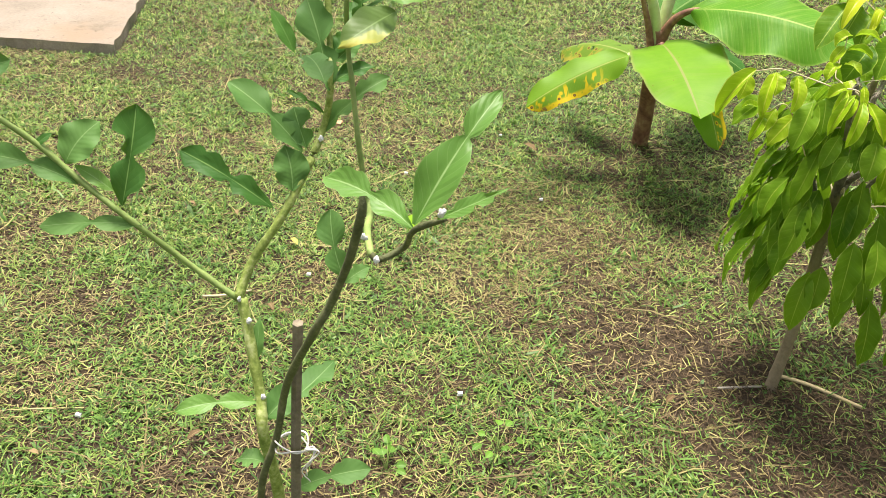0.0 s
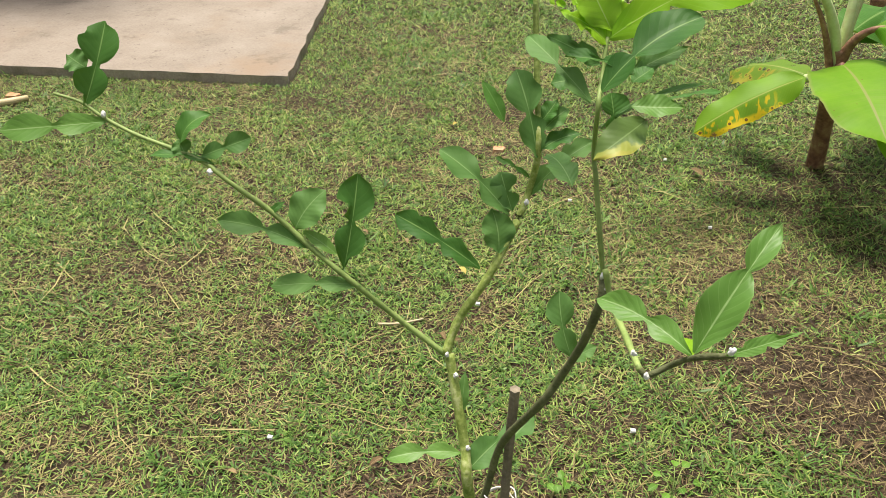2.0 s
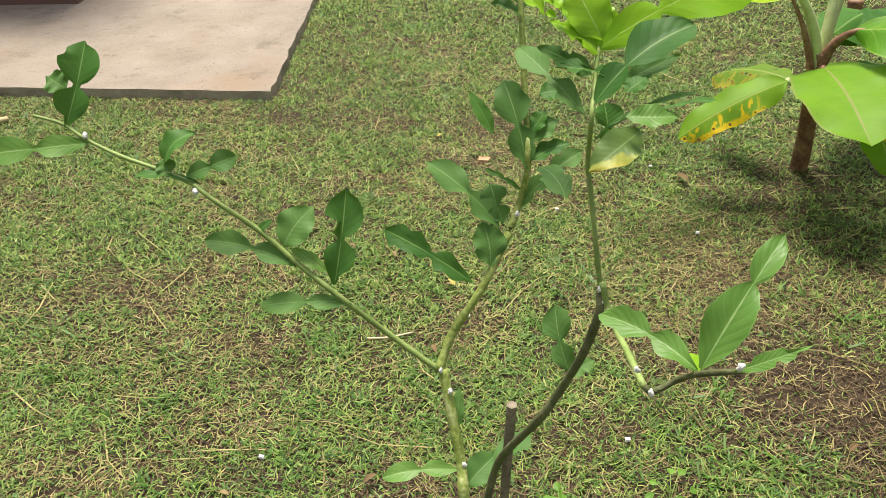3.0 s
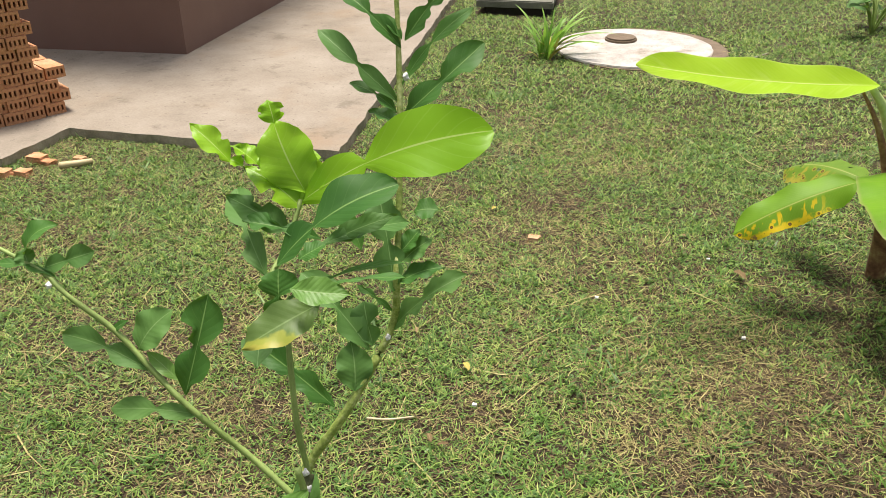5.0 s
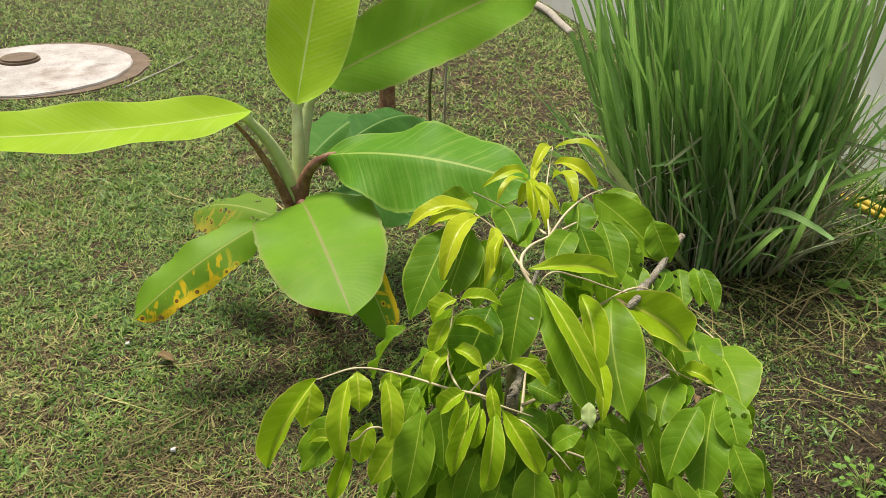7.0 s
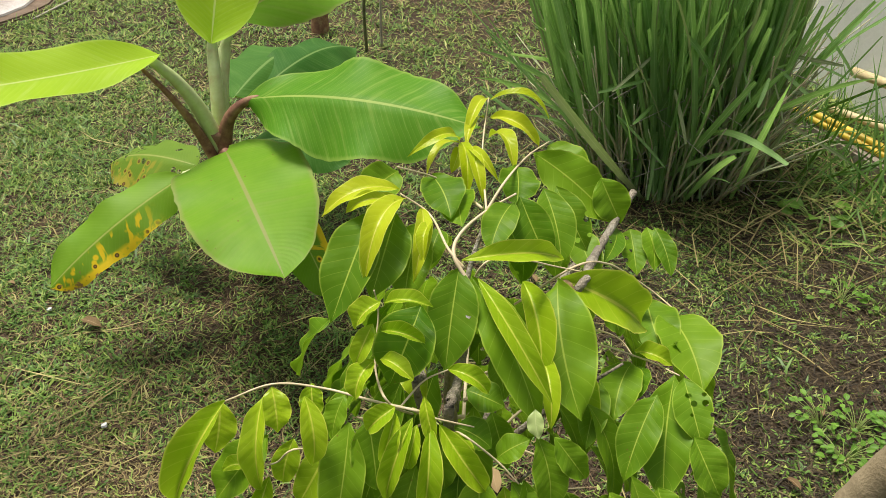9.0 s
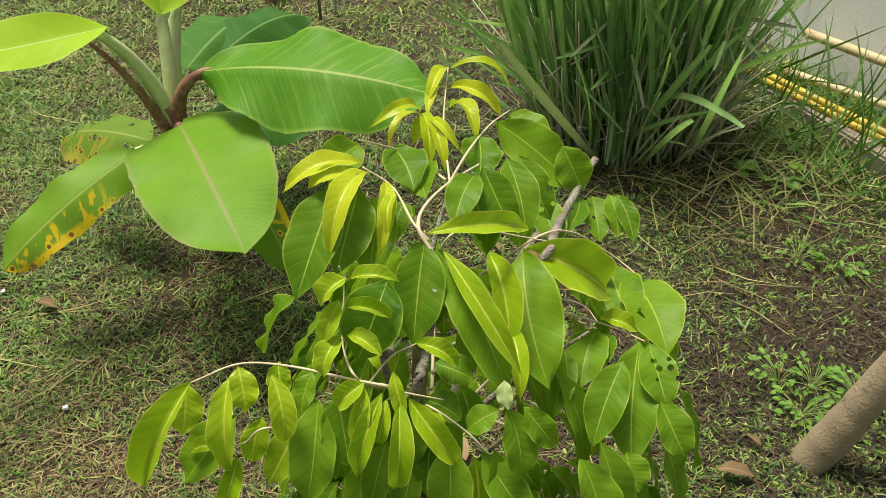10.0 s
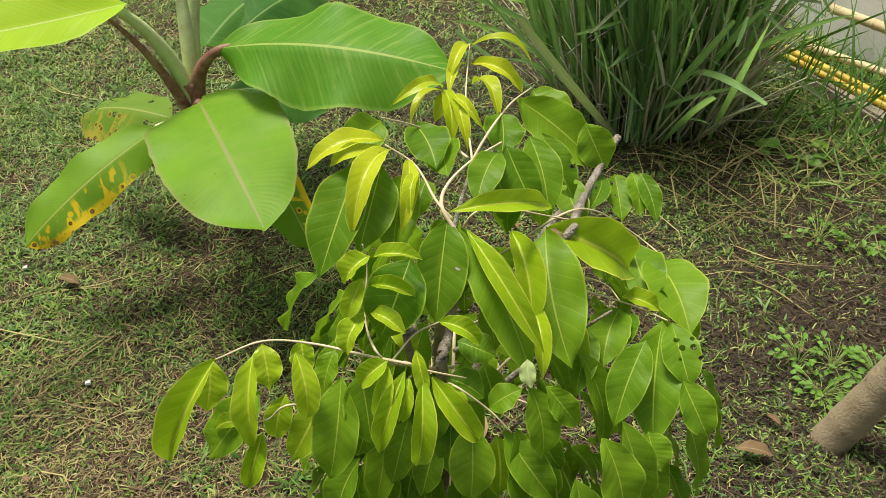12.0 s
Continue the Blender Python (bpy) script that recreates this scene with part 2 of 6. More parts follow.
M_YELLOW = surface("yellow_bamboo", [(0.3, (0.42, 0.27, 0.02)), (0.6, (0.66, 0.48, 0.05))], 14, 0.4, 60, 0.2, 0.002, (0.3, 0.25, 0.05), 6)
M_BLUE = surface("blue_plastic", [(0.3, (0.02, 0.2, 0.42)), (0.7, (0.05, 0.32, 0.6))], 12, 0.4)
M_STRING = surface("white_string", [(0.3, (0.6, 0.58, 0.55)), (0.7, (0.8, 0.78, 0.75))], 40)
M_FLUFF = surface("white_fluff", [(0.3, (0.65, 0.64, 0.62)), (0.7, (0.85, 0.85, 0.84))], 60, 0.95, 200, 0.8, 0.003)
M_STEM_GREEN = surface("green_citrus_bark", [(0.3, (0.13, 0.2, 0.04)), (0.6, (0.27, 0.36, 0.1))], 20, 0.6, 120, 0.4, 0.002)
M_STEM_STRIPED = surface("striped_citrus_bark", [(0.35, (0.14, 0.2, 0.03)), (0.5, (0.27, 0.34, 0.07)), (0.65, (0.48, 0.52, 0.22))], 40, 0.65, 160, 0.6, 0.002)
M_STEM_DARK = surface("dark_citrus_bark", [(0.3, (0.055, 0.065, 0.022)), (0.5, (0.11, 0.12, 0.048)), (0.72, (0.23, 0.22, 0.11))], 34, 0.8, 160, 0.8, 0.003)
M_CITRUS = leafy("citrus_leaf", (0.035, 0.11, 0.02), (0.08, 0.2, 0.034), (0.19, 0.32, 0.09), 0.5, 10, 4, 0.022, 0.1, 0.24, gloss=0.2, relief=0.35)
M_CITRUS_DULL = leafy("citrus_leaf_dull", (0.065, 0.155, 0.038), (0.12, 0.24, 0.062), (0.21, 0.34, 0.12), 0.55, 10, 4, 0.022, 0.08, 0.24, gloss=0.2, relief=0.3)
M_CITRUS_PALE = leafy("pale_citrus_leaf", (0.1, 0.22, 0.038), (0.17, 0.32, 0.07), (0.3, 0.45, 0.17), 0.42, 10, 4, 0.03, 0.18, 0.3, margin=0.2, relief=0.35)
M_CITRUS_NEW = leafy("new_citrus_leaf", (0.2, 0.42, 0.012), (0.3, 0.54, 0.03), (0.52, 0.68, 0.2), 0.35, 9, 4, 0.018, 0.1, 0.42)
M_CITRUS_SICK = leafy("yellowing_citrus_leaf", (0.07, 0.13, 0.03), (0.11, 0.18, 0.045), (0.2, 0.3, 0.1), 0.45, 10, 4, 0.026, 0.1, 0.25, spots=((0.3, 0.33, 0.05), (0.36, 0.34, 0.06), 0.9))
M_SAP = leafy("sapling_leaf", (0.065, 0.17, 0.006), (0.175, 0.32, 0.014), (0.46, 0.57, 0.08), 0.44, 9, 2.6, 0.018, 0.3, 0.42, gloss=0.18, margin=0.6, relief=0.5, flecks=70.0, bands=0.08, thin_vein=0.04)
M_SAP_HOLED = leafy("holed_sapling_leaf", (0.07, 0.17, 0.006), (0.16, 0.3, 0.014), (0.46, 0.57, 0.08), 0.44, 9, 2.6, 0.018, 0.3, 0.36, holes=60.0, gloss=0.18, margin=0.6, relief=0.5, flecks=90.0, bands=0.08, thin_vein=0.04)
M_WEED_LEAF = leafy("weed_leaf", (0.07, 0.17, 0.02), (0.16, 0.32, 0.04), (0.24, 0.4, 0.08), 0.5, 6, 4, 0.03, 0.1, 0.3)
M_SAP_PALE = leafy("pale_leaf_underside", (0.36, 0.46, 0.16), (0.48, 0.57, 0.26), (0.55, 0.62, 0.3), 0.5, 11, 4, 0.02, 0.2, 0.3)
M_SAP_MID = leafy("half_grown_sapling_leaf", (0.22, 0.38, 0.007), (0.38, 0.53, 0.018), (0.66, 0.7, 0.1), 0.34, 8, 2.4, 0.04, 0.3, 0.4, margin=1.0, relief=0.5, bands=0.05, thin_vein=0.05)
M_SAP_NEW = leafy("new_sapling_leaf", (0.36, 0.47, 0.006), (0.52, 0.59, 0.02), (0.76, 0.77, 0.16), 0.34, 12, 3.2, 0.026, 0.2, 0.4, margin=0.7, relief=0.35)
M_BAN = leafy("banana_leaf", (0.085, 0.25, 0.014), (0.17, 0.37, 0.026), (0.4, 0.52, 0.12), 0.5, 46, 12, 0.016, 0.3, 0.36, gloss=0.2, relief=0.6, margin=0.4, flecks=24.0, bands=0.3, thin_vein=0.05)
M_BAN_FRONT = leafy("front_banana_leaf", (0.115, 0.29, 0.016), (0.21, 0.41, 0.028), (0.33, 0.34, 0.12), 0.5, 46, 12, 0.02, 0.14, 0.42, gloss=0.2, relief=0.45, margin=0.6, flecks=30.0, bands=0.16, thin_vein=0.05)
M_BAN_OLD = leafy("old_banana_leaf", (0.1, 0.2, 0.018), (0.17, 0.28, 0.03), (0.32, 0.36, 0.1), 0.5, 36, 12, 0.02, 0.2, 0.3, spots=((0.33, 0.3, 0.04), (0.2, 0.11, 0.05), 1.0, True), holes=26.0, jag=34.0, gloss=0.2)
M_BAN_NEW = leafy("new_banana_leaf", (0.29, 0.52, 0.014), (0.41, 0.63, 0.03), (0.66, 0.78, 0.26), 0.48, 46, 10, 0.018, 0.16, 0.46, gloss=0.2, relief=0.4, margin=0.25, bands=0.2)
# Banana leaf for rear and low places, with their shade mixed into the green.
M_BAN_SHADE = leafy("shaded_banana_leaf", (0.035, 0.12, 0.02), (0.07, 0.18, 0.03), (0.2, 0.32, 0.1), 0.55, 46, 12, 0.02, 0.2, 0.25, relief=0.5, bands=0.2, gloss=0.12)
M_BAN_SICK = leafy("spotted_banana_leaf", (0.13, 0.28, 0.016), (0.21, 0.38, 0.03), (0.42, 0.47, 0.12), 0.5, 36, 12, 0.02, 0.16, 0.34, spots=((0.78, 0.56, 0.02), (0.3, 0.15, 0.07), 0.92, True), jag=34.0, gloss=0.2)
M_LEMON = leafy("lemongrass_blade", (0.14, 0.3, 0.09), (0.32, 0.54, 0.2), (0.42, 0.6, 0.28), 0.5, 1, 0, 0.06, 0.0, 0.5)
M_LEMON_DRY = leafy("dry_lemongrass", (0.15, 0.21, 0.09), (0.32, 0.37, 0.2), (0.4, 0.42, 0.26), 0.7, 1, 0, 0.05, 0.0, 0.25)
M_SPIDER = leafy("strap_leaf", (0.14, 0.3, 0.04), (0.24, 0.42, 0.08), (0.4, 0.5, 0.2), 0.45, 1, 0, 0.04, 0.0, 0.3)
M_LITTER = leafy("dead_leaf", (0.12, 0.075, 0.035), (0.28, 0.2, 0.1), (0.34, 0.25, 0.14), 0.8, 9, 4, 0.03, 0.3, 0.1)
M_SPIDER_OLD = leafy("yellowed_strap_leaf", (0.42, 0.33, 0.06), (0.58, 0.48, 0.14), (0.6, 0.5, 0.2), 0.6, 1, 0, 0.04, 0.0, 0.25)


# ---- building helpers ----
def origin(ob):
    p = Vector((0, 0, 0))
    while ob:
        p, ob = p + ob.location, ob.parent
    return p


def thing(name, at, label, category, group="", kind=""):
    ob = new(name)
    ob.location = at
    ob.empty_display_size = 0.1
    return tagged(ob, label, category, group, kind)


def solid(name, verts, faces, material, parent=None, label="", uvs=None, smooth=True):
    """One mesh object, given in world metres, under a thing or a part (or free, at the world's origin)."""
    o = origin(parent) if parent else Vector((0, 0, 0))
    me = bpy.data.meshes.new(name)
    me.from_pydata([tuple(Vector(v) - o) for v in verts], [], faces)
    me.materials.append(material)
    if uvs:
        layer = me.uv_layers.new(name="UVMap")
        for loop in me.loops:
            layer.data[loop.index].uv = uvs[loop.vertex_index]
    if smooth:
        me.shade_smooth()
    ob = new(name, me)
    if parent:
        ob.parent = parent
    return tagged(ob, label)


def part(name, bm, material, parent, label="", smooth=False):
    """Link a bmesh, given in world metres, as one mesh under parent."""
    if parent:
        bmesh.ops.translate(bm, vec=-origin(parent), verts=bm.verts)
    me = bpy.data.meshes.new(name)
    bm.to_mesh(me)
    bm.free()
    me.materials.append(material)
    if smooth:
        me.shade_smooth()
    ob = new(name, me)
    if parent:
        ob.parent = parent
    return tagged(ob, label)


def glide(points, steps=5):
    """A smooth line through the points (Catmull-Rom)."""
    p = [Vector(q) for q in points]
    if len(p) == 2:
        return [p[0].lerp(p[1], k / steps) for k in range(steps + 1)]
    p = [2 * p[0] - p[1], *p, 2 * p[-1] - p[-2]]
    line = []
    for k in range(1, len(p) - 2):
        a, b, c, d = p[k - 1:k + 3]
        for s in range(steps):
            t = s / steps
            line.append(0.5 * (2 * b + (c - a) * t + (2 * a - 5 * b + 4 * c - d) * t * t + (3 * b - a - 3 * c + d) * t ** 3))
    return line + [p[-2]]


def tube(points, r0, r1, seg=8, steps=5, knots=0.0, hollow=0.0):
    """A tapered tube along the points; knots swell it now and then. Returns vertices and faces."""
    line = glide(points, steps)
    n = len(line)
    verts, faces = [], []
    ref = Vector((0.31, 0.57, 0.76))
    for k, c in enumerate(line):
        d = (line[min(k + 1, n - 1)] - line[max(k - 1, 0)]).normalized()
        a = d.cross(ref).normalized()
        b = d.cross(a)
        s = k / (n - 1)
        r = r0 + (r1 - r0) * s
        r *= 1 + knots * (noise.noise(c * 60) + 0.6 * noise.noise(c * 160))
        for j in range(seg):
            w = 2 * math.pi * j / seg
            verts.append(c + (a * math.cos(w) + b * math.sin(w)) * r)
    for k in range(n - 1):
        for j in range(seg):
            q = (j + 1) % seg
            faces.append((k * seg + j, k * seg + q, (k + 1) * seg + q, (k + 1) * seg + j))
    faces.append(tuple(range(seg))[::-1])
    if hollow:
        base = (n - 1) * seg
        mid = line[-1]
        inner = [mid + (Vector(verts[base + j]) - mid) * hollow for j in range(seg)]
        deep = line[max(n - 3, 0)]
        inner += [deep + (Vector(v) - mid) for v in inner]
        q0 = len(verts)
        verts += inner
        for j in range(seg):
            q = (j + 1) % seg
            faces.append((base + j, base + q, q0 + q, q0 + j))
            faces.append((q0 + j, q0 + q, q0 + seg + q, q0 + seg + j))
        faces.append(tuple(q0 + seg + j for j in range(seg)))
    else:
        faces.append(tuple((n - 1) * seg + j for j in range(seg)))
    return verts, faces


def joined(*pieces):
    verts, faces = [], []
    for v, f in pieces:
        o = len(verts)
        verts += v
        faces += [tuple(i + o for i in q) for q in f]
    return verts, faces


OVATE = ((0, 0.03), (0.05, 0.22), (0.12, 0.5), (0.22, 0.77), (0.34, 0.95), (0.46, 1.0), (0.6, 0.95), (0.72, 0.79), (0.83, 0.54), (0.92, 0.26), (1, 0.0))
LONG = ((0, 0.03), (0.08, 0.35), (0.18, 0.68), (0.3, 0.9), (0.45, 1.0), (0.6, 0.96), (0.75, 0.76), (0.88, 0.42), (1, 0.0))
BLUNT = ((0, 0.03), (0.08, 0.4), (0.3, 0.85), (0.6, 1.0), (0.82, 0.85), (0.94, 0.5), (1, 0.08))
WINGED = ((0, 0.06), (0.1, 0.4), (0.25, 0.78), (0.36, 0.78), (0.44, 0.4), (0.48, 0.1), (0.54, 0.5), (0.66, 0.95), (0.76, 1.0), (0.88, 0.75), (0.97, 0.3), (1, 0.06))
BIGWING = ((0, 0.08), (0.12, 0.6), (0.3, 1.0), (0.48, 0.85), (0.58, 0.45), (0.62, 0.12), (0.68, 0.45), (0.8, 0.62), (0.92, 0.42), (1, 0.05))
BIGBLADE = ((0, 0.06), (0.08, 0.35), (0.2, 0.58), (0.32, 0.52), (0.38, 0.12), (0.44, 0.5), (0.6, 0.95), (0.75, 1.0), (0.9, 0.72), (0.97, 0.4), (1, 0.1))
PADDLE = ((0, 0.04), (0.02, 0.25), (0.06, 0.52), (0.13, 0.78), (0.25, 0.95), (0.4, 1.0), (0.6, 0.99), (0.76, 0.91), (0.87, 0.74), (0.94, 0.51), (0.98, 0.26), (1, 0.03))
LANCE = ((0, 0.05), (0.04, 0.22), (0.1, 0.44), (0.2, 0.72), (0.34, 0.94), (0.5, 1.0), (0.68, 0.93), (0.82, 0.72), (0.93, 0.38), (1, 0.03))
EGG = ((0, 0.08), (0.015, 0.3), (0.05, 0.52), (0.12, 0.76), (0.24, 0.93), (0.4, 1.0), (0.58, 0.98), (0.74, 0.86), (0.87, 0.62), (0.95, 0.36), (1, 0.04))
STRAP = ((0, 0.6), (0.3, 0.9), (0.6, 1.0), (0.9, 0.8), (1, 0.55))
POINTED = ((0, 0.5), (0.3, 0.9), (0.55, 1.0), (0.85, 0.55), (1, 0.03))


def outline(profile, s):
    """The half width at s, along a smooth line through the profile's points."""
    n = len(profile)
    for k in range(n - 1):
        (a, p), (b, q) = profile[k], profile[k + 1]
        if s <= b:
            t, d = (s - a) / (b - a), b - a
            a0, p0 = profile[max(k - 1, 0)]
            b1, q1 = profile[min(k + 2, n - 1)]
            m0, m1 = (q - p0) / (b - a0) * d, (q1 - p) / (b1 - a) * d
            return max(0.0, p + t * (m0 + t * (3 * (q - p) - 2 * m0 - m1 + t * (2 * (p - q) + m0 + m1))))
    return profile[-1][1]


def blade(base, tip, width, face, bow=0.1, fold=0.25, ripple=0.0, profile=OVATE, along=14, half=3, sweep=0.0, hang=0.0, twist=0.0, jag=0.0, nibble=0.0, seed=0):
    """A leaf surface from base to tip. face: which way its upper side looks; bow: how far the midrib arches to that side; hang: how far it sags
    (shares of the length); fold: how the halves rise from the midrib (minus: fall). Returns vertices, faces, uvs."""
    base, tip, face = Vector(base), Vector(tip), Vector(face)
    way = tip - base
    size = way.length
    axis = way / size
    n = (face - axis * face.dot(axis)).normalized()
    side = axis.cross(n)
    rnd = random.Random(seed * 7919 + int(size * 1e5))
    ph, ph2 = rnd.uniform(0, 6), rnd.uniform(0, 6)
    verts, faces, uvs = [], [], []
    cols = 2 * half + 1
    for k in range(along + 1):
        s = k / along
        arch = 4 * s * (1 - s)
        mid = base + way * s + n * (bow * size * arch) + side * (sweep * size * arch) + Vector((0, 0, -hang * size * s * s))
        nl = (n - axis * bow * 4 * (1 - 2 * s)).normalized()
        a = twist * (s - 0.3)
        sl, nl = side * math.cos(a) + nl * math.sin(a), nl * math.cos(a) - side * math.sin(a)
        w = width / 2 * outline(profile, s)
        for u in range(-half, half + 1):
            q = u / half
            wq = w * (1 + jag * (rnd.random() - 0.6) if abs(u) == half else 1)
            if nibble and abs(q) > 0.4:
                wq *= 1 - nibble * min(0.6, max(0.0, noise.noise((s * 5.5, seed * 3.1, 4.0 if q > 0 else 9.0)) - 0.12) * 2.6)
            rise = fold * abs(q) * w + ripple * width * q * q * math.sin(s * 17 + ph + (1.7 if q > 0 else ph2))
            verts.append(mid + sl * (wq * q * math.cos(min(abs(fold), 1.2) * 0.7)) + nl * rise)
            uvs.append((0.5 + 0.5 * q, s))
    for k in range(along):
        for j in range(cols - 1):
            a = k * cols + j
            faces.append((a, a + 1, a + cols + 1, a + cols))
    return verts, faces, uvs


def leaf(parent, base, tip, width, material, face=(0, 0, 1), name="leaf", label="", **shape):
    v, f, uv = blade(base, tip, width, face, **shape)
    return solid(name, v, f, material, parent, label, uv)


def box(bm, lo, hi, bevel=0.0):
    made = bmesh.ops.create_cube(bm, size=1.0)["verts"]
    for v in made:
        v.co = Vector([lo[k] + (hi[k] - lo[k]) * (v.co[k] + 0.5) for k in range(3)])
    if bevel:
        edges = list({e for v in made for e in v.link_edges})
        bmesh.ops.bevel(bm, geom=edges, offset=bevel, segments=2, affect="EDGES")


def prism(bm, corners, z0, z1, bevel=0.0):
    low = [bm.verts.new((x, y, z0)) for x, y in corners]
    high = [bm.verts.new((x, y, z1)) for x, y in corners]
    n = len(corners)
    top = bm.faces.new(high)
    bm.faces.new(low[::-1])
    for k in range(n):
        bm.faces.new((low[k], low[(k + 1) % n], high[(k + 1) % n], high[k]))
    bmesh.ops.recalc_face_normals(bm, faces=bm.faces)
    if bevel:
        bmesh.ops.bevel(bm, geom=list(top.edges), offset=bevel, segments=2, affect="EDGES")


# ---- ground ----
def ground_sheet():
    steps = [-300, -80, -25, -12, *[-7 + 0.5 * k for k in range(40)], 13, 25, 80, 300]
    n = len(steps)
    verts = [(x, y, 0.0) for y in steps for x in steps]
    faces = [(j * n + i, j * n + i + 1, (j + 1) * n + i + 1, (j + 1) * n + i) for j in range(n - 1) for i in range(n - 1)]
    ob = solid("ground", verts, faces, M_SOIL)
    tagged(ob, "brown soil and thatch under mown grass", "ground", kind="structure")


ground_sheet()


def value_noise(x, y, cell, seed):
    g = np.random.RandomState(seed).rand(64, 64)
    u, v = x / cell + 20, y / cell + 20
    i, j = np.floor(u).astype(int), np.floor(v).astype(int)
    a, b = u - i, v - j
    a, b = a * a * (3 - 2 * a), b * b * (3 - 2 * b)
    return (g[i % 64, j % 64] * (1 - a) * (1 - b) + g[(i + 1) % 64, j % 64] * a * (1 - b) + g[i % 64, (j + 1) % 64] * (1 - a) * b + g[(i + 1) % 64, (j + 1) % 64] * a * b)


SLAB = ((-1.60, 3.90), (-2.32, 8.0), (-3.4, 14.0), (-9.0, 14.0), (-9.0, 3.2), (-3.27, 3.28), (-3.27, 3.80))


def spot(x, y, cx, cy, rx, ry):
    return np.exp(-(((x - cx) / rx) ** 2 + ((y - cy) / ry) ** 2))


def bare(x, y):
    """How bare and brown the lawn is, 0 to 1: trodden soil round the sapling and by the clump; brown grass and painted
    shade under the banana.
    """
    w = spot(x, y, 0.75, 1.9, 0.28, 0.2) * 0.95
    w += spot(x, y, 1.1, 1.7, 0.4, 0.3) * 0.5
    w += spot(x, y, 0.8, 2.35, 0.42, 0.45) * 0.35
    # under the banana: thinner, browner grass that also deepens the plant's shadow
    w += spot(x, y, 0.85, 3.2, 0.5, 0.4) * 0.45
    w += spot(x, y, 2.2, 2.4, 0.95, 0.85) * 0.55
    w += spot(x, y, 2.4, 5.6, 0.8, 1.4) * 0.7
    w += spot(x, y, 0.45, 2.55, 0.4, 0.35) * 0.4
    w += spot(x, y, -0.38, 1.34, 0.14, 0.1) * 0.6
    w += spot(x, y, 0.0, 3.0, 0.2, 0.12) * 0.4
    w += spot(x, y, -1.2, 3.7, 1.6, 0.13) * 0.5
    w += 1.2 * np.clip(value_noise(x, y, 0.55, 5) * 0.45 + value_noise(x, y, 0.15, 6) * 0.55 - 0.47, 0, 1)
    return np.clip(w, 0, 1)


def keep_off(x, y):
    """Where nothing grows: on the paving, the tank cover and the lid."""
    edge = -1.60 - 0.172 * (y - 3.9)
    slab = (y > 3.88) & (x < edge + 0.01)
    cover = (x + 0.36) ** 2 + (y - 6.72) ** 2 < 0.66 ** 2
    lid = (x > -1.98) & (x < -1.3) & (y > 7.6) & (y < 8.6)
    wall = x > np.where(y < 5.0, 3.3, 3.6)
    return slab | cover | lid | wall


def strew(name, count, area, length, width, lift, material, label, want, seed, category="grass", tuft=1, kink=0.08, base=0.0):
    """Blades lying and leaning at random over an area (x0, x1, y0, y1), as one mesh. want(x, y): the share that grows there;
    tuft: how many spring from one foot; kink: how far they bend sideways; base: the height of what they lie on."""
    r = np.random.RandomState(seed)
    x, y = r.uniform(area[0], area[1], count), r.uniform(area[2], area[3], count)
    ok = (r.rand(count) < want(x, y)) & (~keep_off(x, y) | (base > 0))
    x, y = x[ok], y[ok]
    if tuft > 1:
        x, y = np.repeat(x, tuft), np.repeat(y, tuft)
        x, y = x + r.normal(0, 0.35 * length[1], len(x)), y + r.normal(0, 0.35 * length[1], len(x))
    n = len(x)
    a = r.uniform(0, 2 * np.pi, n)
    size = r.uniform(length[0], length[1], n)
    w = r.uniform(width[0], width[1], n) / 2
    up = r.uniform(lift[0], lift[1], n)
    dx, dy = np.cos(a) * np.cos(up), np.sin(a) * np.cos(up)
    dz = np.sin(up)
    bend = r.uniform(-0.35, 0.1, n)
    z0 = base + r.uniform(0.0, 0.012, n)
    sx, sy, sz = -np.sin(a) * w, np.cos(a) * w, r.uniform(-0.4, 0.4, n) * w
    co = np.zeros((n, 5, 3), np.float32)
    turn = r.normal(0, kink, n) * size
    mx, my, mz = x + dx * size * 0.55 - np.sin(a) * turn, y + dy * size * 0.55 + np.cos(a) * turn, z0 + dz * size * 0.6
    tx, ty, tz = x + dx * size, y + dy * size, np.maximum(z0 + dz * size * (1 + bend), base + 0.004)
    co[:, 0] = np.stack((x + sx, y + sy, z0 + sz), 1)
    co[:, 1] = np.stack((x - sx, y - sy, z0 - sz), 1)
    co[:, 2] = np.stack((mx - sx * 0.85, my - sy * 0.85, mz - sz), 1)
    co[:, 3] = np.stack((mx + sx * 0.85, my + sy * 0.85, mz + sz), 1)
    co[:, 4] = np.stack((tx, ty, tz), 1)
    me = bpy.data.meshes.new(name)
    me.vertices.add(5 * n)
    me.vertices.foreach_set("co", co.ravel())
    idx = (np.arange(n)[:, None] * 5 + np.array((0, 1, 2, 3, 3, 2, 4))).astype(np.int32)
    me.loops.add(7 * n)
    me.loops.foreach_set("vertex_index", idx.ravel())
    me.polygons.add(2 * n)
    start = (np.arange(n)[:, None] * 7 + np.array((0, 4))).astype(np.int32)
    me.polygons.foreach_set("loop_start", start.ravel())
    me.update()
    me.validate()
    me.materials.append(material)
    ob = new(name, me)
    tagged(ob, label, category, kind="stuff")
    return ob


NEAR, FAR = (-3.4, 3.45, 0.5, 5.6), (-5.0, 3.6, 4.3, 12.0)


def close_by(x, y):
    """1 near the plants, falling to 0 further up the garden; the coarser far grass takes over."""
    return np.clip((5.5 - y) / 1.1, 0, 1)


def patches(x, y, cell, seed, low, gain):
    return np.clip((value_noise(x, y, cell, seed) - low) * gain, 0, 1)


